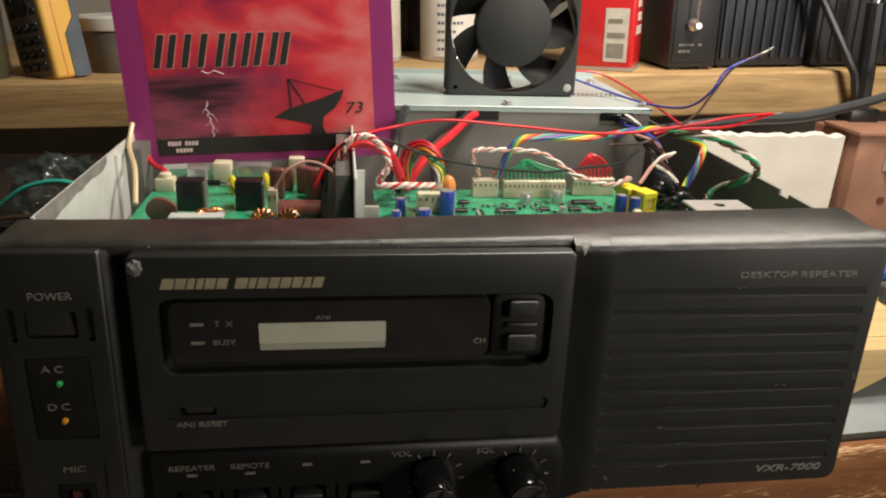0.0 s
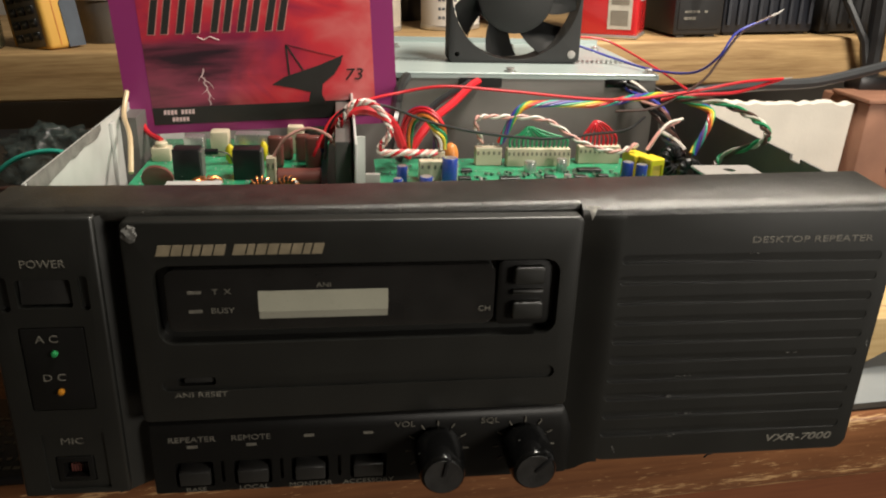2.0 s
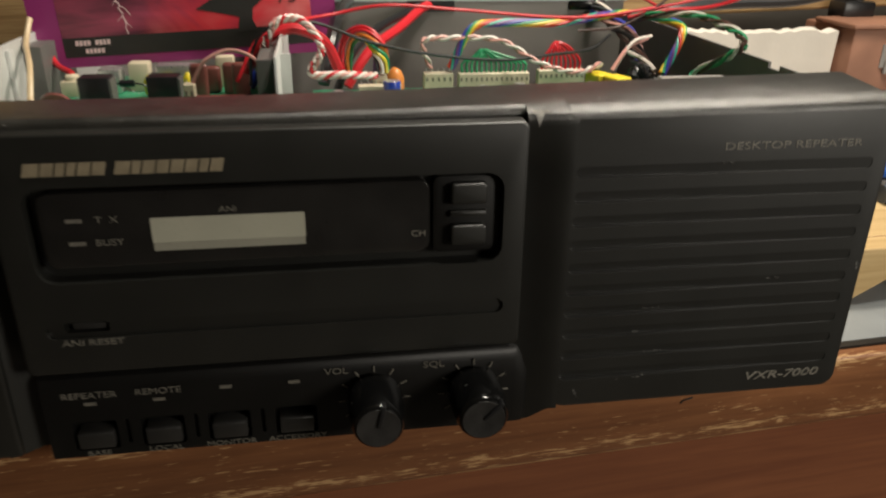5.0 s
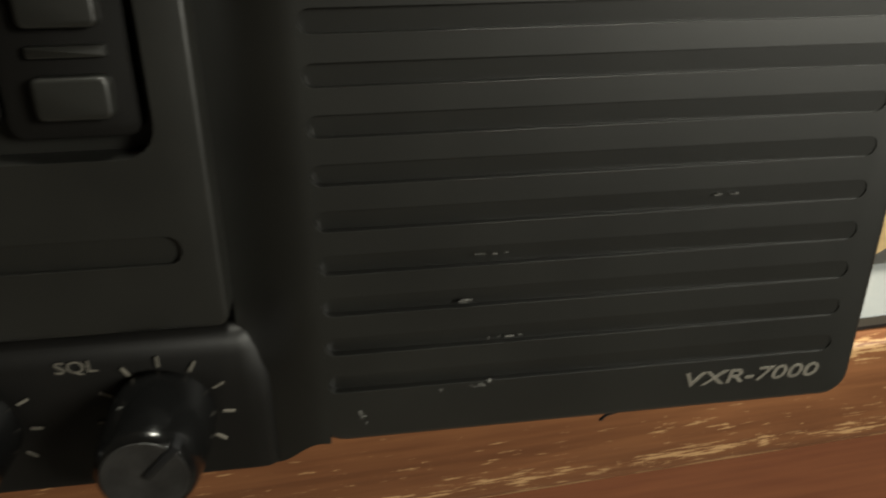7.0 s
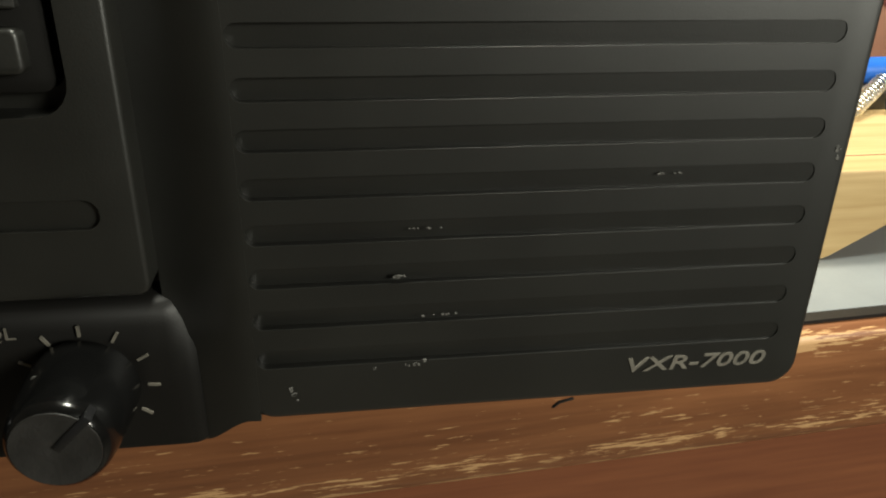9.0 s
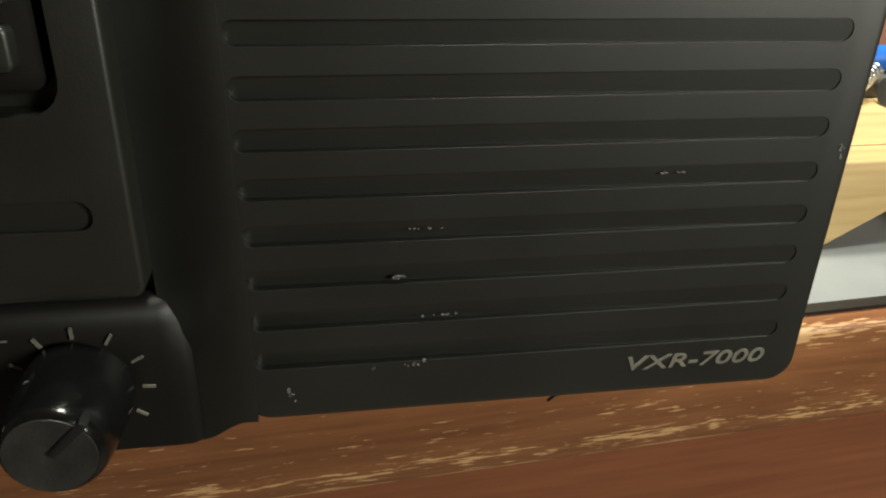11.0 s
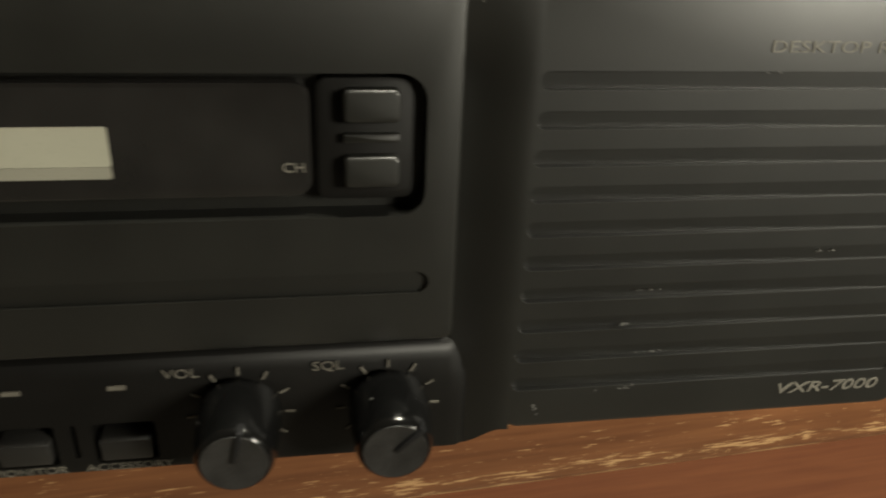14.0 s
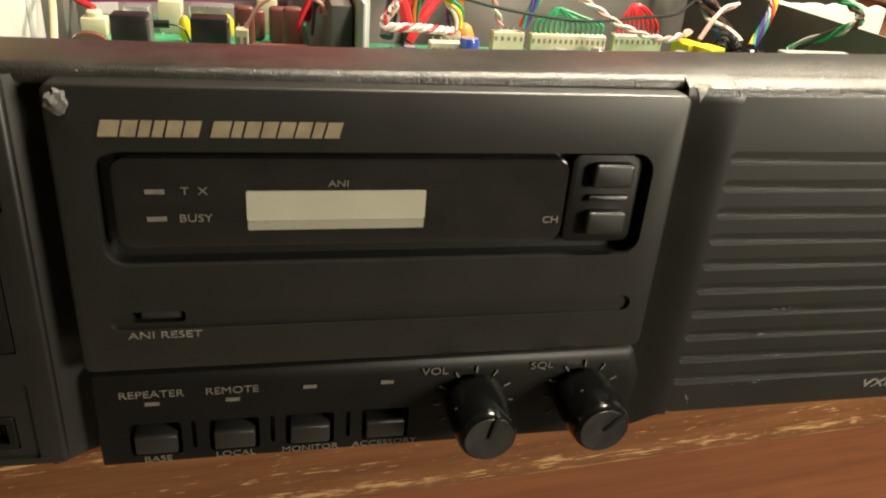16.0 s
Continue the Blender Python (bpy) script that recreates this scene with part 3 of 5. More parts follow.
# sloped web between display and speaker, and top lip
def valley_patch(x0, x1, z_low, z_high, depth, nx, nz):
    """A closed sheet over x and z; depth(x, z) gives y, z_low(x) its lower edge."""
    bm = bmesh.new()
    cols = []
    for i in range(nx + 1):
        x = x0 + (x1 - x0) * i / nx
        zs = [z_low(x) + (z_high - z_low(x)) * j / nz for j in range(nz + 1)]
        cols.append([bm.verts.new((x, depth(x, z), z)) for z in zs] + [bm.verts.new((x, 0.03, zs[-1])), bm.verts.new((x, 0.03, zs[0]))])
    for p, q in zip(cols, cols[1:]):
        for j in range(len(p)):
            k = (j + 1) % len(p)
            bm.faces.new((p[j], q[j], q[k], p[k]))
    bm.faces.new(cols[0])
    bm.faces.new(cols[-1][::-1])
    bmesh.ops.recalc_face_normals(bm, faces=bm.faces[:])
    return bm


def valley(x, z):
    """The slope beside the loudspeaker; it runs out upwards and rolls over with the lip."""
    over = max(0.0, min(1.0, (z - 0.1443) / 0.0050))
    return 0.0068 * (1 - ease(0.1395, 0.1618, x)) * (1 - 0.8 * ease(0.122, 0.1475, z)) + 0.0090 * (1 - math.sqrt(1 - over * over)) - 0.0001


slope = part("web", crown(valley_patch(0.1424, 0.1622, lambda x: 0.0056 + 0.0078 * ease(0.1470, 0.1600, x), 0.1490, valley, 24, 60)), M["plastic"], radio, "sloping web beside the loudspeaker")
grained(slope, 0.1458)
# highlight on the glossy worn lip, painted as a pale mottled patch
M["worn_glint"] = surface("painted_glint_plastic", (0.70, 0.68, 0.63), 0.40, dark=(0.24, 0.23, 0.21), scale=420, bump=0.5, fine=1500)
b = bmesh.new()
fan_pts = []
for k in range(13):
    u = k / 12
    x = 0.1440 + 0.0065 * u
    drop = 0.0004 + 0.0052 * max(0.0, 1 - abs(u - 0.42) / 0.30) ** 1.3 + 0.0006 * noise.noise(Vector((u * 9, 4, 0)))
    fan_pts.append([b.verts.new((x, valley(x, z) - 0.00025, z + 0.0001)) for z in [0.1478 - (0.0006 + drop) * j / 8 for j in range(9)]])
for p, q in zip(fan_pts, fan_pts[1:]):
    for j in range(8):
        b.faces.new((p[j], q[j], q[j + 1], p[j + 1]))
bmesh.ops.solidify(b, geom=b.faces[:], thickness=0.0002)
bmesh.ops.recalc_face_normals(b, faces=b.faces[:])
part("web", crown(b), M["worn_glint"], radio, "painted pale glint on the worn lip at the head of the valley")
part("web", valley_patch(-0.0690, -0.0534, lambda x: 0.0092, 0.1462, lambda x, z: 0.0013 + 0.0085 * ease(-0.0705, -0.0534, x), 16, 6), M["plastic"], radio, "sloping web beside the switches")
# the first, large spot paints the notch's highlight; the small ones are rubbed
for x, z, r in ((0.1475, 0.1470, 0.0042), (0.0400, 0.1470, 0.0006), (0.1100, 0.1476, 0.0005), (-0.0450, 0.1473, 0.0006)):
    b = bmesh.new()
    bmesh.ops.create_icosphere(b, subdivisions=2, radius=r)
    for v in b.verts:
        v.co *= 0.7 + 0.7 * noise.noise(v.co * 900 + Vector((x * 50, 0, 0)))
        v.co.z *= 0.5
    part("scuff_glint", moved(b, pose(x, 0.0058, z)), M["scuff_glint"], radio, "pale spot on the rim, rubbed, the large one a painted glint", smooth=0)
for x in (-0.085, 0.272):
    for y in (0.085, 0.33):
        part("foot", moved(lathe([(0.009, -0.0098), (0.010, -0.008), (0.010, 0.0078)], 20), pose(x, y, 0)), M["rubber"], radio, "round black rubber foot")

# ---- the open chassis ----
tray = part("chassis_tray", box(-0.1035, 0.2905, 0.041, 0.40, 0.0078, 0.0098), M["zinc_dull"], radio)
side = part("side_plate", box(-0.1045, -0.1030, 0.041, 0.40, 0.0098, 0.1490), M["zinc"], radio, "bare zinc-plated side plate")
top = [(0.043 + 0.115 * k / 14, 0.1495) for k in range(15)]
low = [(y, 0.1495 - (0.006 + 0.006 * noise.noise(Vector((y * 60, 1, 0))) + 0.006 * max(0, 0.10 - y) / 0.06)) for y, z in top]
part("coating", moved(prism(top + low[::-1], 0.0, 0.0005), pose(-0.1025, 0, 0, 0, 0, 90)), M["paintgrey"], side, "torn grey coating along the rim", smooth=0)
part("rib", box(-0.1030, -0.1005, 0.175, 0.182, 0.012, 0.146, 0.0006), M["zinc"], side)
part("side_plate", moved(prism([(0.0, 0.0098), (0.36, 0.0098), (0.36, 0.1515), (0.046, 0.1500), (0.046, 0.1470), (0.036, 0.1470), (0.036, 0.1495), (0.0, 0.1490)], 0, 0.0015), pose(0.2905, 0.041, 0, 0, 0, 90)), M["steel_dark"], radio, "dark side plate with a notched rim")
part("rear_plate", box(-0.103, 0.289, 0.398, 0.400, 0.0098, 0.150), M["zinc_dull"], radio)
part("inner_wall", box(-0.1029, -0.0930, 0.200, 0.260, 0.0098, 0.1440), M["steel_dark"], radio)

# raised amplifier box with its lid
amp = part("amplifier_box", box(0.020, 0.2760, 0.2580, 0.396, 0.0100, 0.1640), M["steel_mid"], radio, "dull sheet-steel amplifier housing")
LID = Matrix.Translation((0.0, 0.2570, 0.1645)) @ Matrix.Rotation(radians(1.0), 4, "X")
lid = part("lid", moved(joined(box(0.020, 0.2775, 0.0, 0.156, 0.0, 0.0016, 0.0004, 1), box(0.020, 0.2775, 0.1545, 0.1565, 0.0, 0.006), box(0.020, 0.2775, 0.0, 0.0010, -0.0025, 0.0)), LID), M["shield"], radio, "pale painted steel lid")
b = bmesh.new()
for row in range(3):
    for k in range(62):
        x, y = 0.024 + 0.004 * k + 0.002 * (row % 2), 0.050 + 0.006 * row
        vs = [b.verts.new((x + 0.0013 * math.cos(a), y + 0.0016 * math.sin(a), 0.00185)) for a in (0, 1.05, 2.09, 3.14, 4.19, 5.24)]
        b.faces.new(vs)
part("vent_holes", moved(b, LID), M["black"], lid, "rows of small dark vent holes", smooth=0)
for x, y in ((0.1630, 0.006), (0.2710, 0.006), (0.2640, 0.120), (0.0850, 0.120), (0.1880, 0.125)):
    part("screw", moved(joined(lathe([(0.0048, 0.0016), (0.0048, 0.0022), (0.0032, 0.0024), (0.0032, 0.0042), (0.0022, 0.0048)], 16), box(-0.0024, 0.0024, -0.0004, 0.0004, 0.0044, 0.0052)), LID @ pose(x, y, 0)), M["tin"], lid, "plated machine screw")
part("cable_slot", box(0.124, 0.156, 0.2570, 0.2582, 0.1555, 0.1625), M["black"], amp)
part("grommet", box(0.236, 0.262, 0.2560, 0.2585, 0.1560, 0.1625, 0.001), M["rubber"], amp)

# ---- circuit boards ----
def circuit_board(x0, x1, y0, y1, label):
    p = part("circuit_board", box(x0, x1, y0, y1, 0.1132, 0.1150), M["pcb"], radio, label)
    r = random.Random(int(1000 * (x0 + 1)))
    tr = bmesh.new()
    for k in range(170):
        x, y = r.uniform(x0 + 0.004, x1 - 0.01), r.uniform(y0 + 0.004, y1 - 0.004)
        w, h = (r.uniform(0.004, 0.014), 0.0005) if r.random() < 0.5 else (0.0006, r.uniform(0.003, 0.012))
        bmesh.ops.create_cube(tr, size=1, matrix=Matrix.LocRotScale((min(x, x1 - w), min(y, y1 - h), 0.11505), None, (w, h, 0.0002)))
    tagged(part("tracks", tr, M["pcb_light"], p, smooth=0), kind="stuff")
    so = bmesh.new()
    for k in range(260):
        x, y = r.uniform(x0 + 0.003, x1 - 0.003), r.uniform(y0 + 0.003, y1 - 0.003)
        bmesh.ops.create_icosphere(so, subdivisions=1, radius=r.uniform(0.0004, 0.0009), matrix=Matrix.Translation((x, y, 0.1151)))
    tagged(part("solder_joints", so, M["solder"], p), kind="stuff")
    return p


board_l = circuit_board(-0.0890, 0.0280, 0.055, 0.262, "green power supply circuit board full of components")
board_r = circuit_board(0.0590, 0.2600, 0.055, 0.206, "green control circuit board with fine components")
for x0, x1, y0, y1 in ((-0.09, 0.03, 0.06, 0.26), (0.06, 0.265, 0.06, 0.2)):
    for x in (x0 + 0.008, x1 - 0.01):
        for y in (y0 + 0.006, y1 - 0.006):
            part("standoff", moved(lathe([(0.003, 0.0098), (0.003, 0.1131)], 10), pose(x, y, 0)), M["tin"], tray)

Z0 = 0.1150


def can_capacitor(parent, x, y, r, h, sleeve, label, lying=None):
    m = pose(x, y, Z0) if lying is None else pose(x, y, Z0 + r, 0, 90, lying) @ pose(0, 0, -h / 2)
    c = part("capacitor", moved(lathe([(r * 0.92, 0), (r, 0.0006), (r, h * 0.94), (r * 0.93, h)], 20), m), M[sleeve], parent, label)
    part("capacitor_top", moved(lathe([(r * 0.84, h - 0.0002), (r * 0.84, h + 0.0002)], 20), m), M["silver"], c, "plain aluminium end")
    stripe = box(-r * 0.28, r * 0.28, -r * 1.005, -r * 0.93, h * 0.08, h * 0.92)
    part("stripe", moved(stripe, m @ pose(0, 0, 0, 0, 0, 75)), M["cream"], c)
    return c


can_capacitor(board_r, 0.1035, 0.1480, 0.0049, 0.0165, "blue_cap", "large blue electrolytic capacitor")
can_capacitor(board_r, 0.0740, 0.1480, 0.0033, 0.0115, "blue_cap", "small blue electrolytic capacitor")
can_capacitor(board_r, 0.0870, 0.1300, 0.0040, 0.0100, "blue_cap", "small blue electrolytic capacitor")
can_capacitor(board_r, 0.0700, 0.1300, 0.0028, 0.0090, "blue_cap", "small blue electrolytic capacitor")
can_capacitor(board_r, 0.2190, 0.1500, 0.0036, 0.0130, "blue_cap", "small blue electrolytic capacitor")
can_capacitor(board_r, 0.2260, 0.1440, 0.0036, 0.0130, "blue_cap", "small blue electrolytic capacitor")
can_capacitor(board_r, 0.1605, 0.1720, 0.0040, 0.0075, "silver", "short silver surface-mount capacitor")
can_capacitor(board_r, 0.1830, 0.1760, 0.0035, 0.0080, "silver", "short silver surface-mount capacitor")
can_capacitor(board_r, 0.1800, 0.1500, 0.0025, 0.0050, "silver", "short silver surface-mount capacitor")
part("capacitor", moved(lathe([(0.002, 0), (0.0052, 0.003), (0.0054, 0.012), (0.0035, 0.0165), (0.0012, 0.018)], 18), pose(0.1080, 0.1790, Z0)), M["orange"], board_r, "orange dipped capacitor")


def header_plug(parent, x, y, w, n, h=0.0125, d=0.0065, label="ivory multi-pin plug", colour="ivory"):
    c = part("connector", box(x - w / 2, x + w / 2, y - d / 2, y + d / 2, Z0, Z0 + h, 0.0005, 1), M[colour], parent, label)
    part("slots", joined(*[box(x - w / 2 + w * (k + 0.3) / n, x - w / 2 + w * (k + 0.7) / n, y - d / 2 - 0.0003, y - d / 2 + 0.001, Z0 + h * 0.62, Z0 + h * 0.80) for k in range(n)]), M["greycase"], c)
    part("pins", joined(*[box(x - w / 2 + w * (k + 0.42) / n, x - w / 2 + w * (k + 0.58) / n, y + 0.0005, y + 0.0012, Z0 + h, Z0 + h + 0.002) for k in range(n)]), M["tin"], c)
    return c


header_plug(board_r, 0.1355, 0.1910, 0.0180, 5)
header_plug(board_r, 0.1695, 0.1885, 0.0440, 14)
header_plug(board_r, 0.2140, 0.1950, 0.0300, 9)
header_plug(board_r, 0.0930, 0.1560, 0.0160, 4, 0.0130)
header_plug(board_r, 0.0980, 0.1640, 0.0080, 3, 0.0170)
header_plug(board_l, -0.0050, 0.1500, 0.0058, 2, 0.0170)
header_plug(board_r, 0.2240, 0.1320, 0.0050, 2, 0.0080)


def chip(parent, x, y, w, d, n, turn=0):
    m = pose(x, y, Z0, 0, 0, turn)
    c = part("chip", moved(box(-w / 2, w / 2, -d / 2, d / 2, 0.0006, 0.0026, 0.0003, 1), m), M["black"], parent, "black integrated circuit")
    legs = [box(-w / 2 + w * (k + 0.3) / n, -w / 2 + w * (k + 0.62) / n, s * d / 2 - 0.0003, s * d / 2 + 0.0012 * s, 0.0002, 0.0012) if s > 0 else
            box(-w / 2 + w * (k + 0.3) / n, -w / 2 + w * (k + 0.62) / n, -d / 2 - 0.0012, -d / 2 + 0.0003, 0.0002, 0.0012) for k in range(n) for s in (-1, 1)]
    part("pins", moved(joined(*legs), m), M["tin"], c)


for a in ((0.1430, 0.1530, 0.0130, 0.0060, 7), (0.2010, 0.1720, 0.0160, 0.0060, 8), (0.1140, 0.1540, 0.0080, 0.0050, 4), (0.1350, 0.1130, 0.0160, 0.0070, 8),
          (0.1900, 0.1560, 0.0080, 0.0050, 4), (0.2060, 0.1580, 0.0070, 0.0045, 4), (0.1930, 0.1430, 0.0060, 0.0040, 3), (0.1700, 0.1570, 0.0070, 0.0045, 4),
          (0.2090, 0.1450, 0.0060, 0.0040, 3), (0.1180, 0.1720, 0.0070, 0.0050, 4), (0.2500, 0.1500, 0.006, 0.004, 3), (0.1800, 0.1250, 0.0140, 0.0060, 7)):
    chip(board_r, *a)
r = random.Random(21)
tiny, ends = bmesh.new(), bmesh.new()
for k in range(150):
    x, y = (r.uniform(0.152, 0.232), r.uniform(0.110, 0.178)) if k < 110 else (r.uniform(0.065, 0.150), r.uniform(0.11, 0.185))
    t = r.choice((0, math.pi / 2))
    bmesh.ops.create_cube(tiny, size=1, matrix=Matrix.LocRotScale((x, y, Z0 + 0.0007), Euler((0, 0, t)), (0.0024, 0.0014, 0.0014)))
    for s in (-1, 1):
        bmesh.ops.create_cube(ends, size=1, matrix=Matrix.LocRotScale((x + s * 0.0013 * math.cos(t), y + s * 0.0013 * math.sin(t), Z0 + 0.0007), Euler((0, 0, t)), (0.0010, 0.0016, 0.0015)))
tagged(part("small_components", tiny, M["black"], board_r, smooth=0), kind="stuff")
tagged(part("small_component_ends", ends, M["tin"], board_r, smooth=0), kind="stuff")
part("shield_strip", joined(box(0.118, 0.150, 0.100, 0.1015, Z0, Z0 + 0.0120, 0.0003), box(0.118, 0.1195, 0.1015, 0.125, Z0, Z0 + 0.0110)), M["zinc_dull"], board_r, "low grey screening strip")


def transformer(x, y, turn):
    m = pose(x, y, Z0, 0, 0, turn)
    t = part("transformer", moved(carve(box(-0.0055, 0.0055, -0.0065, 0.0065, 0, 0.0165, 0.0006, 1), [box(-0.004, 0.004, -0.02, 0.02, 0.004, 0.0125)]), m), M["yellow"], board_r, "small yellow-taped transformer")
    part("winding", moved(box(-0.0040, 0.0040, -0.0055, 0.0055, 0.0040, 0.0125, 0.0015), m), M["amber_case"], t)


transformer(0.2340, 0.1490, 20)
transformer(0.2270, 0.1600, 20)


def wound_ring(parent, x, y, z, big, thick, turns, m_core, m_wire, tilt, label):
    m = pose(x, y, z, tilt[0], 0, tilt[1])
    loop = [Vector((big * math.cos(2 * math.pi * k / 24), big * math.sin(2 * math.pi * k / 24), 0)) for k in range(25)]
    core = part("toroid", moved(tube(loop, thick * 0.8, 10), m), M[m_core], parent, label)
    line = [Vector(((big + thick * math.cos(6.2832 * turns * s)) * math.cos(6.2832 * s * 0.88), (big + thick * math.cos(6.2832 * turns * s)) * math.sin(6.2832 * s * 0.88), thick * math.sin(6.2832 * turns * s))) for s in [k / (turns * 10) for k in range(turns * 10 + 1)]]
    part("winding", moved(tube(line, big * 0.085, 6), m), M[m_wire], core)


wound_ring(board_l, -0.0400, 0.1300, Z0 + 0.0060, 0.0058, 0.0033, 15, "zinc_dull", "copper", (0, 20), "copper-wound ring coil")
wound_ring(board_l, -0.0085, 0.1200, Z0 + 0.0060, 0.0048, 0.0030, 12, "black", "copper", (70, 10), "copper-wound ring coil")
wound_ring(board_l, 0.0065, 0.1200, Z0 + 0.0060, 0.0048, 0.0030, 12, "black", "copper", (70, -10), "copper-wound ring coil")
wound_ring(board_r, 0.2530, 0.1620, Z0 + 0.0100, 0.0066, 0.0042, 13, "black", "black", (75, 30), "black wire-wound choke")
wound_ring(board_r, 0.2590, 0.1450, Z0 + 0.0080, 0.0056, 0.0036, 11, "black", "black", (75, 0), "black wire-wound choke")
for x, y, w in ((-0.0560, 0.1640, 0.0160), (-0.0205, 0.1640, 0.0165)):
    c = part("relay", box(x - w / 2, x + w / 2, y - 0.0065, y + 0.0065, Z0, Z0 + 0.0190, 0.0006), M["black"], board_l, "glossy black relay block")
    part("edge_plate", box(x + w / 2, x + w / 2 + 0.0012, y - 0.006, y + 0.006, Z0 + 0.001, Z0 + 0.0175), M["steel_dark"], c)
part("film_capacitor", moved(lathe([(0.0055, -0.0130), (0.0062, -0.0122), (0.0062, 0.0122), (0.0055, 0.0130)], 20, "x"), pose(0.0120, 0.1400, Z0 + 0.0063)), M["maroon"], board_l, "maroon lying capacitor")
for x, y, h in ((-0.0050, 0.1860, 0.021), (0.0190, 0.1830, 0.022), (0.0000, 0.2050, 0.016), (0.0120, 0.1990, 0.019)):
    part("film_capacitor", box(x - 0.0050, x + 0.0050, y - 0.003, y + 0.003, Z0, Z0 + h, 0.0022, 3), M["maroon"], board_l, "upright maroon capacitor")
part("disc_varistor", moved(lathe([(0.0040, -0.0022), (0.0088, -0.0010), (0.0088, 0.0010), (0.0040, 0.0022)], 24, "y"), pose(-0.0670, 0.1300, Z0 + 0.0095, 20)), M["maroon"], board_l, "round pinkish-brown disc component")
part("heat_sink", joined(box(-0.060, -0.030, 0.1130, 0.1145, Z0, Z0 + 0.0105), box(-0.060, -0.030, 0.1145, 0.1220, Z0 + 0.0090, Z0 + 0.0105)), M["zinc"], board_l, "small bent aluminium heat sink")
part("terminal", joined(box(-0.0860, -0.0740, 0.2000, 0.2100, Z0, Z0 + 0.0090, 0.0006), moved(lathe([(0.0040, 0.009), (0.0040, 0.0115), (0.0030, 0.0125)], 14), pose(-0.0800, 0.2050, Z0))), M["ivory"], board_l, "screw terminal")
for x, y, w, h in ((-0.0600, 0.2130, 0.0130, 0.0145), (-0.0440, 0.2180, 0.0120, 0.0170), (-0.0230, 0.2200, 0.0230, 0.0150), (0.0060, 0.2250, 0.0110, 0.0190)):
    part("shield_can", box(x - w / 2, x + w / 2, y - 0.006, y + 0.006, Z0, Z0 + h, 0.0012), M["silver" if w > 0.012 else "ivory"], board_l, "small shiny screening can")
for x, y, c in ((-0.0140, 0.2020, "yellow"), (0.0225, 0.2150, "blue_cap"), (0.0170, 0.2190, "blue_cap"), (-0.0350, 0.1950, "yellow")):
    part("bead_capacitor", moved(lathe([(0.001, 0), (0.0030, 0.003), (0.0030, 0.010), (0.001, 0.013)], 14), pose(x, y, Z0)), M[c], board_l)
part("diode", joined(tube(glide([(-0.0600, 0.190, Z0), (-0.0560, 0.190, Z0 + 0.008), (-0.0460, 0.190, Z0 + 0.0095), (-0.0360, 0.190, Z0 + 0.008), (-0.0320, 0.190, Z0)]), 0.0005, 6), moved(lathe([(0.002, -0.004), (0.002, 0.004)], 12, "x"), pose(-0.0460, 0.190, Z0 + 0.0095))), M["black"], board_l, "axial diode on bent leads")
shield = part("divider_plate", joined(box(0.0440, 0.0454, 0.085, 0.245, 0.0098, 0.1560, 0.0003), box(0.0455, 0.0505, 0.1180, 0.1194, 0.0098, 0.1520), box(0.0454, 0.0500, 0.085, 0.245, 0.0500, 0.0514)), M["zinc"], radio, "upright sheet-metal divider between the boards")
part("divider_block", box(0.0335, 0.0430, 0.115, 0.235, 0.0098, 0.1500, 0.001), M["steel_dark"], shield, "dark block fixed to the divider")
part("transistor_tab", box(0.0505, 0.0590, 0.1180, 0.1215, 0.1150, 0.1300, 0.0004), M["zinc_dull"], shield)
part("corner_bracket", carve(box(0.2300, 0.2640, 0.0600, 0.0860, 0.1425, 0.1440, 0.0004, 1), [moved(lathe([(0.0032, 0.1), (0.0032, 0.2)], 16), pose(0.2480, 0.0760, 0))]), M["zinc_dull"], radio, "pale bracket plate with a hole")
part("bracket_post", box(0.2460, 0.2640, 0.0610, 0.0640, 0.0098, 0.1424), M["zinc_dull"], radio)

# ---- cooling fan on the lid ----
FAN = Matrix.Translation((0.1215, 0.3000, 0.1668)) @ Matrix.Rotation(radians(-0.6), 4, "Y") @ Matrix.Scale(0.88, 4)
fan = thing("cooling_fan", "square black cooling fan standing on the steel lid", "fan", FAN)
frame_bm = carve(rounded(0, 0.1195, 0, 0.1195, 0, 0.025, 0.005, 0.0008), [moved(lathe([(0.0575, -0.05), (0.0575, 0.05)], 64, "y"), pose(0.05975, 0, 0.05975))] +
                 [moved(lathe([(0.0022, -0.05), (0.0022, 0.05)], 14, "y"), pose(x, 0, z)) for x in (0.0075, 0.112) for z in (0.0075, 0.112)])
part("frame", frame_bm, M["fan"], fan, "square moulded frame")
hub = part("hub", moved(lathe([(0.0345, -0.020), (0.0350, -0.006), (0.0345, -0.0035), (0.0320, -0.002)], 40, "y"), pose(0.05975, 0, 0.05975)), M["fan"], fan)
for k in range(7):
    b = bmesh.new()
    rows = []
    for i in range(7):
        rad = 0.033 + 0.0232 * i / 6
        sweep = 0.25 * i / 6
        row = []
        for j in range(6):
            a = sweep + (j / 5 - 0.5) * (0.70 - 0.12 * i / 6)
            row.append(b.verts.new((rad * math.cos(a), 0.004 + 0.016 * j / 5 - 0.002 * math.sin(j), rad * math.sin(a))))
        rows.append(row)
    for p, q in zip(rows, rows[1:]):
        for j in range(5):
            b.faces.new((p[j], p[j + 1], q[j + 1], q[j]))
    bmesh.ops.solidify(b, geom=b.faces[:], thickness=0.0014)
    part("blade", moved(b, pose(0.05975, 0, 0.05975, 0, 360 * k / 7 + 12, 0)), M["fan"], fan)
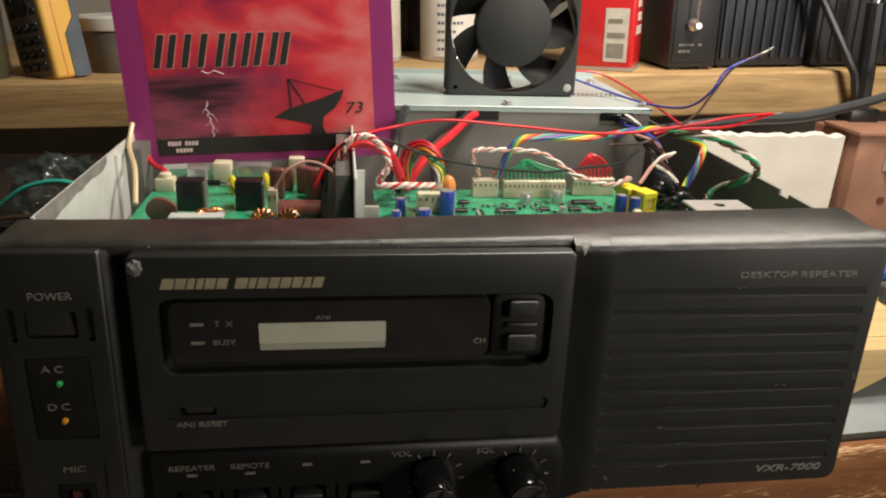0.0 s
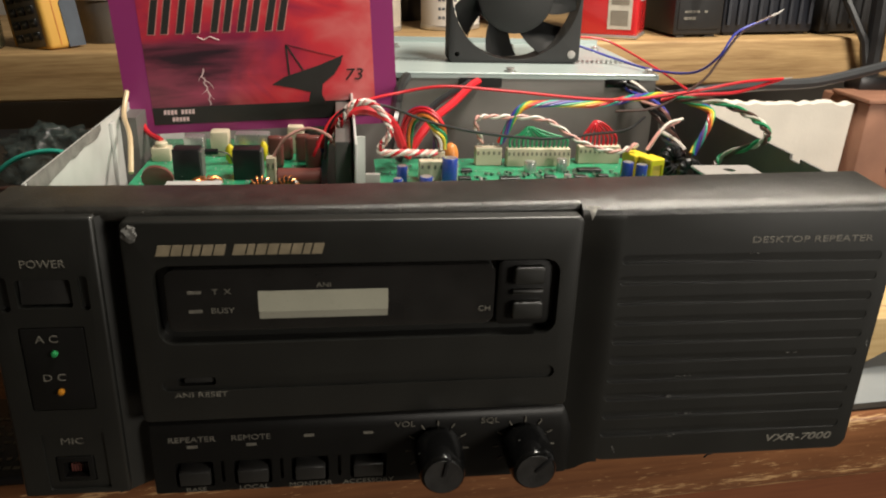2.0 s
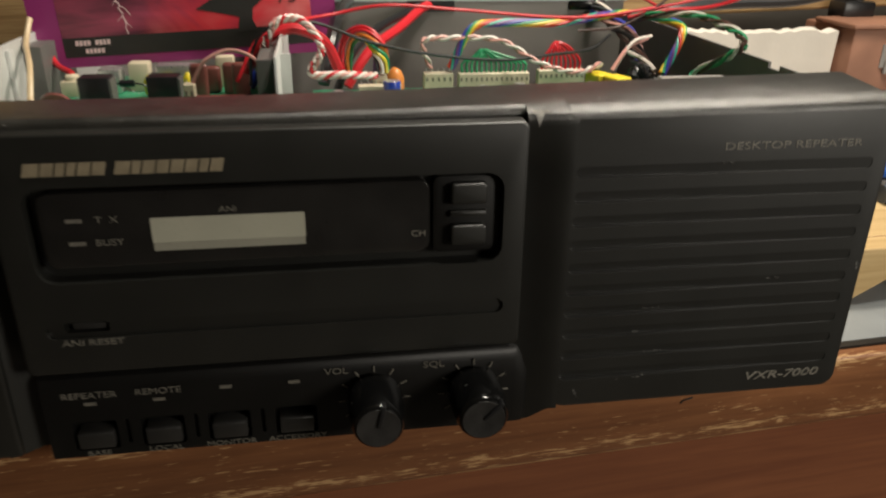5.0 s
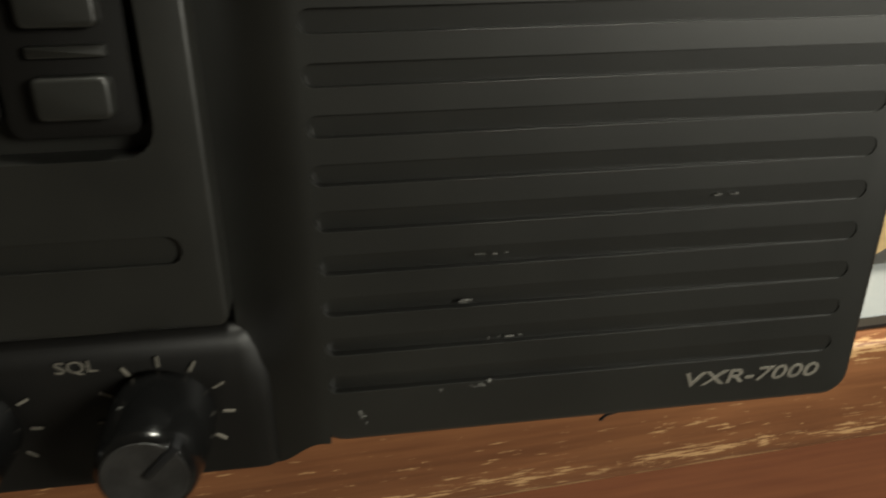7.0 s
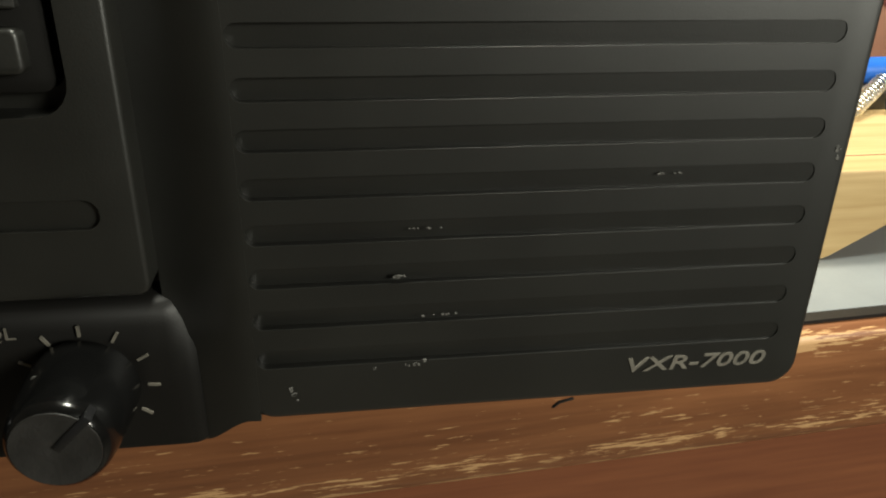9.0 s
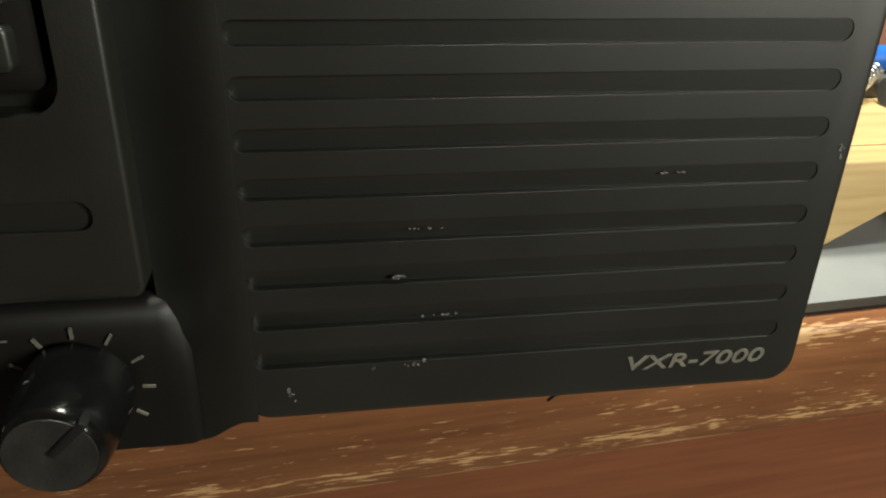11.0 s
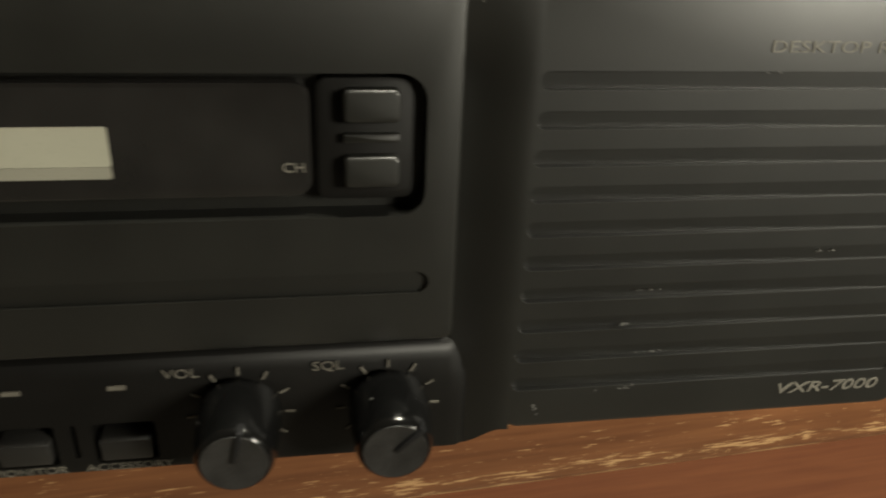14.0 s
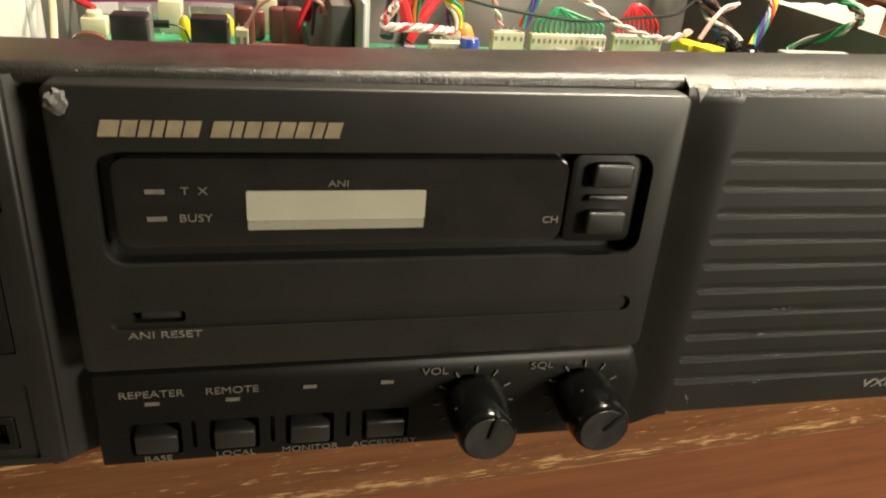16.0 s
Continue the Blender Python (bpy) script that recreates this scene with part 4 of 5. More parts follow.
for k in range(4):
    part("strut", moved(box(0.026, 0.0580, 0.0215, 0.0245, -0.0022, 0.0022), pose(0.05975, 0, 0.05975, 0, 45 + 90 * k + 18, 0)), M["fan"], fan)
for x in (0.112,):
    part("mounting_eyelet", moved(lathe([(0.0036, -0.0002), (0.0036, 0.0004), (0.0024, 0.0006)], 16, "y"), pose(x, 0, 0.0075)), M["zinc_dull"], fan)

# ---- souvenir card ----
CARD = Matrix.Translation((-0.1040, 0.2270, 0.1262)) @ Matrix.Rotation(radians(-3.0), 4, "Y")
M["card"] = surface("violet_card_stock", (0.29, 0.035, 0.16), 0.35, vary=0.08, scale=12, bump=0.02)
m, n, l, b = nodes_of("red_sky_print")
tc, mp, no, gr, ra = n.new("ShaderNodeTexCoord"), n.new("ShaderNodeMapping"), n.new("ShaderNodeTexNoise"), n.new("ShaderNodeSeparateXYZ"), n.new("ShaderNodeValToRGB")
l.new(tc.outputs["Object"], mp.inputs[0])
mp.inputs["Scale"].default_value = (22, 22, 30)
l.new(mp.outputs[0], no.inputs["Vector"])
no.inputs["Scale"].default_value, no.inputs["Detail"].default_value, no.inputs["Distortion"].default_value = 1.0, 7, 0.6
l.new(tc.outputs["Object"], gr.inputs[0])
hx, hz, ad = n.new("ShaderNodeMapRange"), n.new("ShaderNodeMapRange"), n.new("ShaderNodeMath")
hx.inputs["From Min"].default_value, hx.inputs["From Max"].default_value, hx.inputs["To Max"].default_value = 0.04, 0.17, 0.20
l.new(gr.outputs[0], hx.inputs[0])
ad.operation = "ADD"
l.new(hx.outputs[0], ad.inputs[0])
l.new(no.outputs["Fac"], ad.inputs[1])
for p, c in ((0.0, (0.05, 0.01, 0.02, 1)), (0.42, (0.30, 0.025, 0.07, 1)), (0.62, (0.66, 0.045, 0.06, 1)), (0.86, (0.72, 0.19, 0.19, 1)), (1.0, (0.76, 0.34, 0.34, 1))):
    e = ra.color_ramp.elements.new(p)
    e.color = c
l.new(ad.outputs[0], ra.inputs[0])
# the stormy corner: dull violet-grey streaks that thin out into the red
ms, ns, rs = n.new("ShaderNodeMapping"), n.new("ShaderNodeTexNoise"), n.new("ShaderNodeValToRGB")
ms.inputs["Scale"].default_value = (14, 14, 95)
l.new(tc.outputs["Object"], ms.inputs[0])
l.new(ms.outputs[0], ns.inputs["Vector"])
ns.inputs["Scale"].default_value, ns.inputs["Detail"].default_value, ns.inputs["Distortion"].default_value = 1.0, 6, 0.4
rs.color_ramp.elements[0].position, rs.color_ramp.elements[1].position = 0.36, 0.72
rs.color_ramp.elements[0].color, rs.color_ramp.elements[1].color = (0.035, 0.018, 0.026, 1), (0.42, 0.075, 0.13, 1)
l.new(ns.outputs["Fac"], rs.inputs[0])
wob = []
for axis, lo, hi, amount in ((0, 0.062, 0.108, 0.055), (2, 0.0575, 0.0630, 0.006)):
    shift, mr = n.new("ShaderNodeMath"), n.new("ShaderNodeMapRange")
    shift.operation = "MULTIPLY_ADD"
    l.new((no if axis == 0 else ns).outputs["Fac"], shift.inputs[0])
    shift.inputs[1].default_value = amount
    l.new(gr.outputs[axis], shift.inputs[2])
    mr.interpolation_type = "SMOOTHSTEP"
    mr.inputs["From Min"].default_value, mr.inputs["From Max"].default_value = lo + amount / 2, hi + amount / 2
    mr.inputs["To Min"].default_value, mr.inputs["To Max"].default_value = 1.0, 0.0
    l.new(shift.outputs[0], mr.inputs[0])
    wob.append(mr.outputs[0])
both, mixed = n.new("ShaderNodeMath"), n.new("ShaderNodeMix")
both.operation, mixed.data_type = "MULTIPLY", "RGBA"
l.new(wob[0], both.inputs[0])
l.new(wob[1], both.inputs[1])
l.new(both.outputs[0], mixed.inputs[0])
l.new(ra.outputs[0], mixed.inputs[6])
l.new(rs.outputs[0], mixed.inputs[7])
l.new(mixed.outputs[2], b.inputs["Base Color"])
b.inputs["Roughness"].default_value = 0.28
M["sky_print"] = m
M["halo"] = surface("pink_print", (0.62, 0.26, 0.24), 0.3, vary=0.2, bump=0)
M["bolt"] = surface("pale_pink_print", (0.75, 0.55, 0.55), 0.35, vary=0.1, bump=0)
card = thing("souvenir_card", "glossy violet and red printed card standing on the boards", "card", CARD)
part("card_stock", box(0, 0.1810, 0, 0.0006, 0, 0.1310), M["card"], card, "violet card with a plain border")
part("picture", box(0.0165, 0.1660, -0.00012, 0.0001, 0.0060, 0.1240), M["sky_print"], card, "red cloudy sky print", smooth=0)
part("ground_print", box(0.0165, 0.1660, -0.00032, 0.0001, 0.0060, 0.0175), M["ink"], card, "black ground strip", smooth=0)
rng = random.Random(9)
line = [Vector((0.0530, -0.0004, 0.0425))]
while line[-1].z > 0.0180:
    line.append(line[-1] + Vector((rng.uniform(-0.0014, 0.0022), 0, -rng.uniform(0.0010, 0.0022))))
bolt = [tube(line, 0.00048, 4, 0.0003)]
for k, s, steps in ((1, -1, 5), (5, 1, 6), (8, -1, 4), (10, 1, 4)):
    q = [line[min(k, len(line) - 2)].copy()]
    for j in range(steps):
        q.append(q[-1] + Vector((s * rng.uniform(0.0004, 0.0016), 0, -rng.uniform(0.0006, 0.0020))))
    bolt.append(tube(q, 0.00028, 4, 0.0001))
b = joined(*bolt)
for v in b.verts:
    v.co.y = -0.0004 + 0.15 * (v.co.y + 0.0004)
part("lightning_print", b, M["bolt"], card, "pale forked lightning print", smooth=0)
part("lightning_print", moved(tube([Vector((0.052, -0.0004, 0.063)), Vector((0.056, -0.0004, 0.061)), Vector((0.060, -0.0004, 0.063)), Vector((0.066, -0.0004, 0.0605))], 0.0004, 4), pose(0, 0, 0)), M["bolt"], card, smooth=0)
dish = prism([(0.0970, 0.0300), (0.1060, 0.0350), (0.1300, 0.0420), (0.1460, 0.0480), (0.1440, 0.0420), (0.1390, 0.0350), (0.1310, 0.0290), (0.1300, 0.0220), (0.1330, 0.0150), (0.1200, 0.0150), (0.1225, 0.0240), (0.1120, 0.0268)], -0.0005, 0.0)
feed = [prism([(a, c), (a + 0.0012, c), (d + 0.0012, e), (d, e)], -0.0005, 0.0) for a, c, d, e in ((0.1085, 0.0360, 0.1080, 0.0560), (0.1400, 0.0470, 0.1085, 0.0560), (0.1180, 0.0390, 0.1080, 0.0560))]
part("dish_print", joined(dish, *feed), M["ink"], card, "black silhouette of a dish aerial", smooth=0)
# hand-lettered call letters stand as slanted strokes
for grow, mat, dy in ((0.0006, "halo", -0.00025), (0.0, "ink", -0.00050)):
    for x0, w in ((0.0210, 0.0150), (0.0390, 0.0190), (0.0610, 0.0140), (0.0780, 0.0150), (0.0960, 0.0140)):
        for a, c in ((x0, 0.0042), (x0 + w * 0.55, 0.0042)):
            z0, z1, sl = 0.0655, 0.0870, 0.25
            b = prism([(a - grow, z0 - grow), (a + c + grow, z0 - grow), (a + c + sl * (z1 - z0) + grow, z1 + grow), (a + sl * (z1 - z0) - grow, z1 + grow)], dy, 0.0)
            part("stroke" if mat == "ink" else "stroke_halo", b, M[mat], card, "thick black slanted stroke" if mat == "ink" else "pale pink halo", smooth=0)
words("73", 0.0110, (0.1520, -0.0006, 0.0345), M["ink"], card, "greeting", squeeze=1.2, shear=0.2)
part("small_print", joined(bars([(0.0235 + 0.0023 * k, 0.0252 + 0.0023 * k) for k in range(9) if k != 4], 0.0128, 0.0158, -0.0004, 0.1), bars([(0.0285 + 0.0023 * k, 0.0302 + 0.0023 * k) for k in range(5)], 0.0080, 0.0108, -0.0004, 0.1)), M["bolt"], card, "tiny pale print blocks", smooth=0)

# ---- loose wiring ----
def wire(name, label, pts, r, colour, tip=False):
    w = thing(name, label, "wire", pts[0])
    back = -Vector(pts[0])
    line = [q + back for q in glide(pts)]
    part("sleeve", tube(line, r, 8), WIRE[colour], w)
    if tip:
        end = line[-1]
        d = (line[-1] - line[-3]).normalized()
        part("bare_tip", tube([end, end + d * 0.004, end + d * 0.009 + Vector((0, 0, 0.0006))], r * 0.75, 6, r * 0.3), M["zinc_dull"], w, "stripped tinned end")
    return w


def bundle(name, label, pts, r, radius, turns, colours, per=10):
    w = thing(name, label, "wire harness", pts[0])
    back = -Vector(pts[0])
    line = [q + back for q in glide(pts, per)]
    for k, c in enumerate(colours):
        part("strand", strands(line, len(colours), radius, turns, r, k), WIRE[c], w, c + " strand")
    return w


wire("hook_up_wire", "long thin red wire lying across the open chassis", [(0.020, 0.150, 0.132), (0.032, 0.160, 0.153), (0.050, 0.180, 0.159), (0.073, 0.200, 0.161), (0.106, 0.200, 0.166), (0.151, 0.200, 0.163), (0.222, 0.200, 0.158), (0.277, 0.200, 0.164), (0.314, 0.200, 0.171), (0.350, 0.210, 0.172)], 0.0010, "red", True)
wire("hook_up_wire", "short red wire ending in a bare tip over the rim", [(0.258, 0.203, 0.1575), (0.280, 0.200, 0.162), (0.311, 0.200, 0.164), (0.348, 0.210, 0.1715)], 0.0012, "red")
wire("fan_wire", "thin red wire running from the fan", [(0.222, 0.322, 0.186), (0.252, 0.325, 0.184), (0.269, 0.310, 0.177), (0.280, 0.260, 0.168), (0.277, 0.200, 0.164)], 0.0009, "red")
wire("fan_wire", "thin blue wire running from the fan to a bare tip", [(0.222, 0.322, 0.182), (0.256, 0.300, 0.172), (0.275, 0.260, 0.169), (0.287, 0.220, 0.174), (0.294, 0.200, 0.188), (0.304, 0.200, 0.204), (0.325, 0.200, 0.214)], 0.0009, "blue", True)
wire("fan_wire", "thin dark wire twisted up to a bare tip", [(0.225, 0.200, 0.150), (0.254, 0.200, 0.153), (0.283, 0.200, 0.170), (0.295, 0.200, 0.186), (0.308, 0.200, 0.205), (0.327, 0.200, 0.2155)], 0.0009, "brown", True)
wire("power_cable", "thick dark grey cable crossing behind the chassis", [(0.262, 0.235, 0.152), (0.300, 0.220, 0.161), (0.350, 0.240, 0.162), (0.404, 0.260, 0.161), (0.456, 0.280, 0.166), (0.503, 0.300, 0.172), (0.565, 0.320, 0.186), (0.75, 0.36, 0.20)], 0.0042, "grey")
bundle("twisted_leads", "loop of twisted green, white and brown leads over the side", [(0.268, 0.205, 0.158), (0.279, 0.165, 0.164), (0.284, 0.135, 0.163), (0.286, 0.115, 0.1595), (0.2855, 0.108, 0.154), (0.282, 0.117, 0.147), (0.275, 0.138, 0.134), (0.267, 0.132, 0.123)], 0.0011, 0.0014, 5, ("green", "white", "brown"))
bundle("ribbon_harness", "twisted rainbow-coloured wire harness above the control board", [(0.143, 0.190, 0.130), (0.155, 0.190, 0.153), (0.174, 0.195, 0.156), (0.212, 0.200, 0.155), (0.244, 0.210, 0.158), (0.268, 0.215, 0.158), (0.282, 0.180, 0.156), (0.279, 0.170, 0.147), (0.266, 0.160, 0.130)], 0.0009, 0.0017, 5, ("red", "orange", "yellow", "green", "blue", "violet", "teal"))
wire("hook_up_wire", "thin black wire drooping across both boards", [(0.027, 0.150, 0.130), (0.030, 0.150, 0.150), (0.042, 0.150, 0.162), (0.063, 0.155, 0.162), (0.092, 0.160, 0.151), (0.126, 0.165, 0.143), (0.169, 0.170, 0.138), (0.202, 0.175, 0.140), (0.227, 0.180, 0.142), (0.240, 0.183, 0.150)], 0.0009, "black")
bundle("twisted_leads", "twisted white leads looping over the plugs", [(0.131, 0.190, 0.130), (0.126, 0.190, 0.146), (0.142, 0.190, 0.148), (0.172, 0.185, 0.147), (0.193, 0.170, 0.136), (0.213, 0.160, 0.132), (0.228, 0.160, 0.137)], 0.0010, 0.0011, 9, ("white", "pink"))
bundle("twisted_leads", "twisted red and white leads beside the divider", [(0.032, 0.150, 0.140), (0.042, 0.150, 0.162), (0.056, 0.150, 0.164), (0.066, 0.140, 0.151), (0.060, 0.140, 0.138), (0.077, 0.140, 0.137), (0.095, 0.150, 0.134)], 0.0010, 0.0014, 9, ("red", "white", "pink", "white"))
wire("supply_lead", "thick red supply lead over the divider", [(0.024, 0.165, 0.135), (0.034, 0.160, 0.151), (0.050, 0.160, 0.1585), (0.067, 0.160, 0.152), (0.075, 0.165, 0.135)], 0.0030, "red")
bundle("ribbon_harness", "arched rainbow-coloured wires dropping into a plug", [(0.078, 0.180, 0.129), (0.081, 0.180, 0.148), (0.090, 0.172, 0.154), (0.098, 0.165, 0.146), (0.099, 0.164, 0.133)], 0.0011, 0.0036, 0.6, ("violet", "grey", "white", "yellow", "green", "orange", "red", "red"))
wire("supply_lead", "thick red supply lead rising to the lid", [(0.141, 0.262, 0.160), (0.132, 0.250, 0.158), (0.116, 0.230, 0.149), (0.095, 0.200, 0.140), (0.080, 0.190, 0.120)], 0.0030, "red")
wire("supply_lead", "thick black supply lead rising to the lid", [(0.135, 0.262, 0.160), (0.125, 0.248, 0.157), (0.103, 0.220, 0.151), (0.084, 0.190, 0.140), (0.074, 0.182, 0.120)], 0.0026, "black")
wire("supply_lead", "black cable beside the card", [(0.085, 0.2555, 0.163), (0.077, 0.225, 0.158), (0.072, 0.190, 0.148), (0.066, 0.175, 0.125)], 0.0036, "black")
wire("hook_up_wire", "pale looped wire rising from a two-pin plug", [(-0.004, 0.150, 0.130), (-0.001, 0.150, 0.136), (0.005, 0.150, 0.144), (0.018, 0.150, 0.149), (0.032, 0.140, 0.145), (0.036, 0.128, 0.133), (0.036, 0.110, 0.120)], 0.0010, "pink")
wire("hook_up_wire", "cream wire running down the side plate", [(-0.1005, 0.215, 0.158), (-0.1000, 0.200, 0.146), (-0.090, 0.170, 0.139), (-0.0865, 0.150, 0.122)], 0.0016, "cream")
wire("hook_up_wire", "brown and white leads rising behind the transformers", [(0.263, 0.180, 0.148), (0.247, 0.170, 0.144), (0.236, 0.164, 0.132)], 0.0012, "pink")
wire("hook_up_wire", "white wire rising behind the transformers", [(0.266, 0.182, 0.149), (0.250, 0.171, 0.147), (0.238, 0.166, 0.132)], 0.0010, "white")
for label, n_wires, x0, x1, y, cx, cz, col in (("red wires fanned out over a plug", 9, 0.202, 0.226, 0.195, 0.211, 0.1425, "red"), ("green wires fanned out over a plug", 14, 0.150, 0.189, 0.1885, 0.163, 0.1395, "green")):
    w = thing("wire_fan", label, "wire harness", (cx, y, cz))
    for k in range(n_wires):
        x = x0 + (x1 - x0) * k / (n_wires - 1)
        part("strand", tube(glide([(x - cx, 0, 0.1270 - cz), (x - cx, 0.0005, 0.1330 - cz), ((x - cx) * 0.5, 0.001, -0.003 + 0.0015 * math.sin(k)), ((x - cx) * 0.12, 0.003, 0.0006 * (k % 3)), (0.010, 0.010, -0.004)], 5), 0.0008, 6), WIRE[col], w)
bundle("wire_tangle", "tangle of dark leads beside the side plate", [(0.255, 0.255, 0.158), (0.262, 0.235, 0.150), (0.266, 0.215, 0.143), (0.262, 0.190, 0.135), (0.262, 0.170, 0.128)], 0.0014, 0.0040, 1.2, ("grey", "white", "brown", "black", "pink", "blue"))
wire("hook_up_wire", "red lead ending at the screw terminal", [(-0.096, 0.225, 0.136), (-0.090, 0.215, 0.131), (-0.080, 0.206, 0.128)], 0.0018, "red")

# ---- things on the shelf ----
def on_shelf(x, y, turn=0, lean=0):
    """A pose that stands on the shelf's board."""
    return Matrix.Translation((x, y, 0.1605 + math.tan(radians(2.0)) * x + 0.0003)) @ Matrix.Rotation(radians(-2.0), 4, "Y") @ pose(0, 0, 0, 0, lean, turn)


tin_can = thing("solvent_tin", "glossy red rectangular metal tin with a white barcode label", "tin can", on_shelf(0.3225, 0.4300, -30))
part("body", box(-0.062, 0, 0, 0.046, 0.002, 0.165, 0.004, 3), M["redtin"], tin_can)
part("base_rim", box(-0.0628, 0.0008, -0.0008, 0.0468, 0.0, 0.0035, 0.0015), M["silver"], tin_can, "bright seamed rim")
lab = part("barcode_label", box(-0.0290, -0.0060, -0.0006, 0.0001, 0.0090, 0.0600), M["cream"], tin_can, "cream barcode panel")
part("barcode", joined(*[box(-0.0262, -0.0090, -0.0009, -0.0005, 0.013 + 0.0016 * k, 0.0138 + 0.0016 * k) for k in range(9)], box(-0.0262, -0.0090, -0.0009, -0.0005, 0.032, 0.037), box(-0.0262, -0.0120, -0.0009, -0.0005, 0.046, 0.050)), M["greycase"], lab, smooth=0)
part("print_blocks", joined(*[box(-0.0001, 0.0006, 0.010 + 0.003 * (k % 2), 0.034 - 0.004 * (k % 3), 0.035 + 0.013 * k, 0.043 + 0.013 * k) for k in range(4)]), M["white"], tin_can, "white print on the narrow side", smooth=0)

bag = bmesh.new()
bmesh.ops.create_icosphere(bag, subdivisions=4, radius=1)
for v in bag.verts:
    d = v.co.copy()
    s = 1 + 0.16 * noise.noise(d * 2.1) + 0.06 * noise.noise(d * 6) + 0.025 * noise.noise(d * 15)
    v.co = Vector((d.x * 0.042 * s, d.y * 0.038 * s, max(-0.06, d.z * 0.075 * s) + 0.06))
ob = mesh_ob("plastic_bag", bag, M["white"])
ob.matrix_world = on_shelf(0.404, 0.612)
tagged(ob, "crumpled white plastic bag standing behind the red tin", "bag")


def black_unit(x, y, w, d, h, label, mat, fins=0, marks=True):
    u = thing("equipment_box", label, "electronics box", on_shelf(x, y))
    part("case", box(0, w, 0, d, 0.002, h, 0.003, 2), M[mat], u)
    for k in range(fins):
        fx = w * (k + 0.5) / fins
        part("fin", box(fx - 0.0020, fx + 0.0020, -0.0030, 0.0005, 0.010, h - 0.01, 0.0006, 1), M[mat], u)
    if marks:
        pl = part("face_plate", box(0.004, w - 0.004, -0.0012, 0.0002, 0.008, h - 0.01, 0.0004), M["darkcase"], u)
        part("print_blocks", joined(*[box(0.010 + 0.0042 * k, 0.0135 + 0.0042 * k, -0.0016, -0.001, 0.017, 0.0198) for k in range(3)], *[box(0.010 + 0.0040 * k, 0.0133 + 0.0040 * k, -0.0016, -0.001, 0.0235, 0.0258) for k in range(6) if k != 4]), M["print"], pl, "small pale print", smooth=0)
        part("plug", moved(joined(lathe([(0.006, 0), (0.006, 0.006), (0.003, 0.010), (0.003, 0.016)], 14, "y"), moved(lathe([(0.0012, 0), (0.0012, 0.03)], 8), pose(0, -0.012, 0))), pose(w * 0.42, -0.001, 0.044)), M["tin"], u, "bright plug")
    for q in (0.01, w - 0.01):
        part("foot", box(q - 0.005, q + 0.005, 0.005, 0.015, -0.0002, 0.002), M["rubber"], u)
    return u


black_unit(0.363, 0.440, 0.051, 0.09, 0.129, "black electronics box with small pale markings", "darkcase")
black_unit(0.418, 0.449, 0.097, 0.13, 0.147, "blue-black ribbed amplifier case on the shelf", "darkblue", 9, False)
black_unit(0.520, 0.444, 0.138, 0.13, 0.156, "wide black finned equipment case", "darkcase", 11, False)
black_unit(0.674, 0.440, 0.184, 0.13, 0.156, "long black equipment case at the shelf's end", "darkblue", 6, False)

for x, y, r, h, lab, c in ((0.082, 0.545, 0.021, 0.15, "white spray can with a paper label", "cream"), (0.158, 0.560, 0.032, 0.16, "wide white jar with a paper label", "white"), (0.235, 0.580, 0.026, 0.15, "pale spray can behind the fan", "white")):
    s = thing("spray_can", lab, "can", on_shelf(x, y))
    part("body", lathe([(r * 0.92, 0), (r, 0.003), (r, h * 0.8), (r * 0.9, h * 0.86), (r * 0.5, h * 0.9)], 32), M[c], s)
    part("base_ring", lathe([(r * 1.01, 0.0005), (r * 1.03, 0.002), (r * 1.01, 0.0055)], 32), M["silver"], s)
    part("cap", lathe([(r * 0.55, h * 0.89), (r * 0.55, h * 1.05), (r * 0.4, h * 1.08)], 24), M["white"], s)
    pb = bmesh.new()
    for k in range(7):
        a0, z = radians(-120), 0.012 + 0.009 * k
        for j in range(7 - k % 3):
            a = a0 + 0.13 * j
            v = [pb.verts.new(((r + 0.0002) * math.cos(a + e), (r + 0.0002) * math.sin(a + e), zz)) for e, zz in ((0, z), (0.09, z), (0.09, z + 0.003), (0, z + 0.003))]
            pb.faces.new(v)
    part("print_blocks", pb, M["slate"], s, "rows of small dark print", smooth=0)
for x, c in ((0.118, "black"), (0.198, "maroon")):
    s = thing("bottle", "dark bottle standing behind the cans", "bottle", on_shelf(x, 0.66))
    part("glass", lathe([(0.020, 0), (0.021, 0.004), (0.021, 0.10), (0.010, 0.125), (0.010, 0.15)], 24), M[c], s)
    part("cap", lathe([(0.0115, 0.148), (0.0115, 0.165)], 20), M["white"], s)

meter = thing("handheld_meter", "yellow handheld instrument with a grey keypad standing on the shelf", "handheld device", on_shelf(-0.2165, 0.4300, -38, -9))
part("body", carve(box(-0.056, 0.0, 0.0, 0.034, 0.001, 0.150, 0.004, 3), [box(-0.051, -0.006, -0.01, 0.0015, 0.004, 0.146)]), M["amber_case"], meter, "yellow moulded body")
face = part("keypad_panel", box(-0.0505, -0.0065, 0.0002, 0.002, 0.0045, 0.1455, 0.0006), M["greycase"], meter, "warm grey keypad panel")
for r_ in range(4):
    for c_ in range(3):
        part("key", box(-0.0470 + 0.0135 * c_, -0.0370 + 0.0135 * c_, -0.0018, 0.0006, 0.010 + 0.0115 * r_, 0.0175 + 0.0115 * r_, 0.0012), M["black"], face, "black rubber key")
        part("key_print", box(-0.0445 + 0.0135 * c_, -0.0395 + 0.0135 * c_, -0.0021, -0.0017, 0.0130 + 0.0115 * r_, 0.0145 + 0.0115 * r_), M["print"], face)
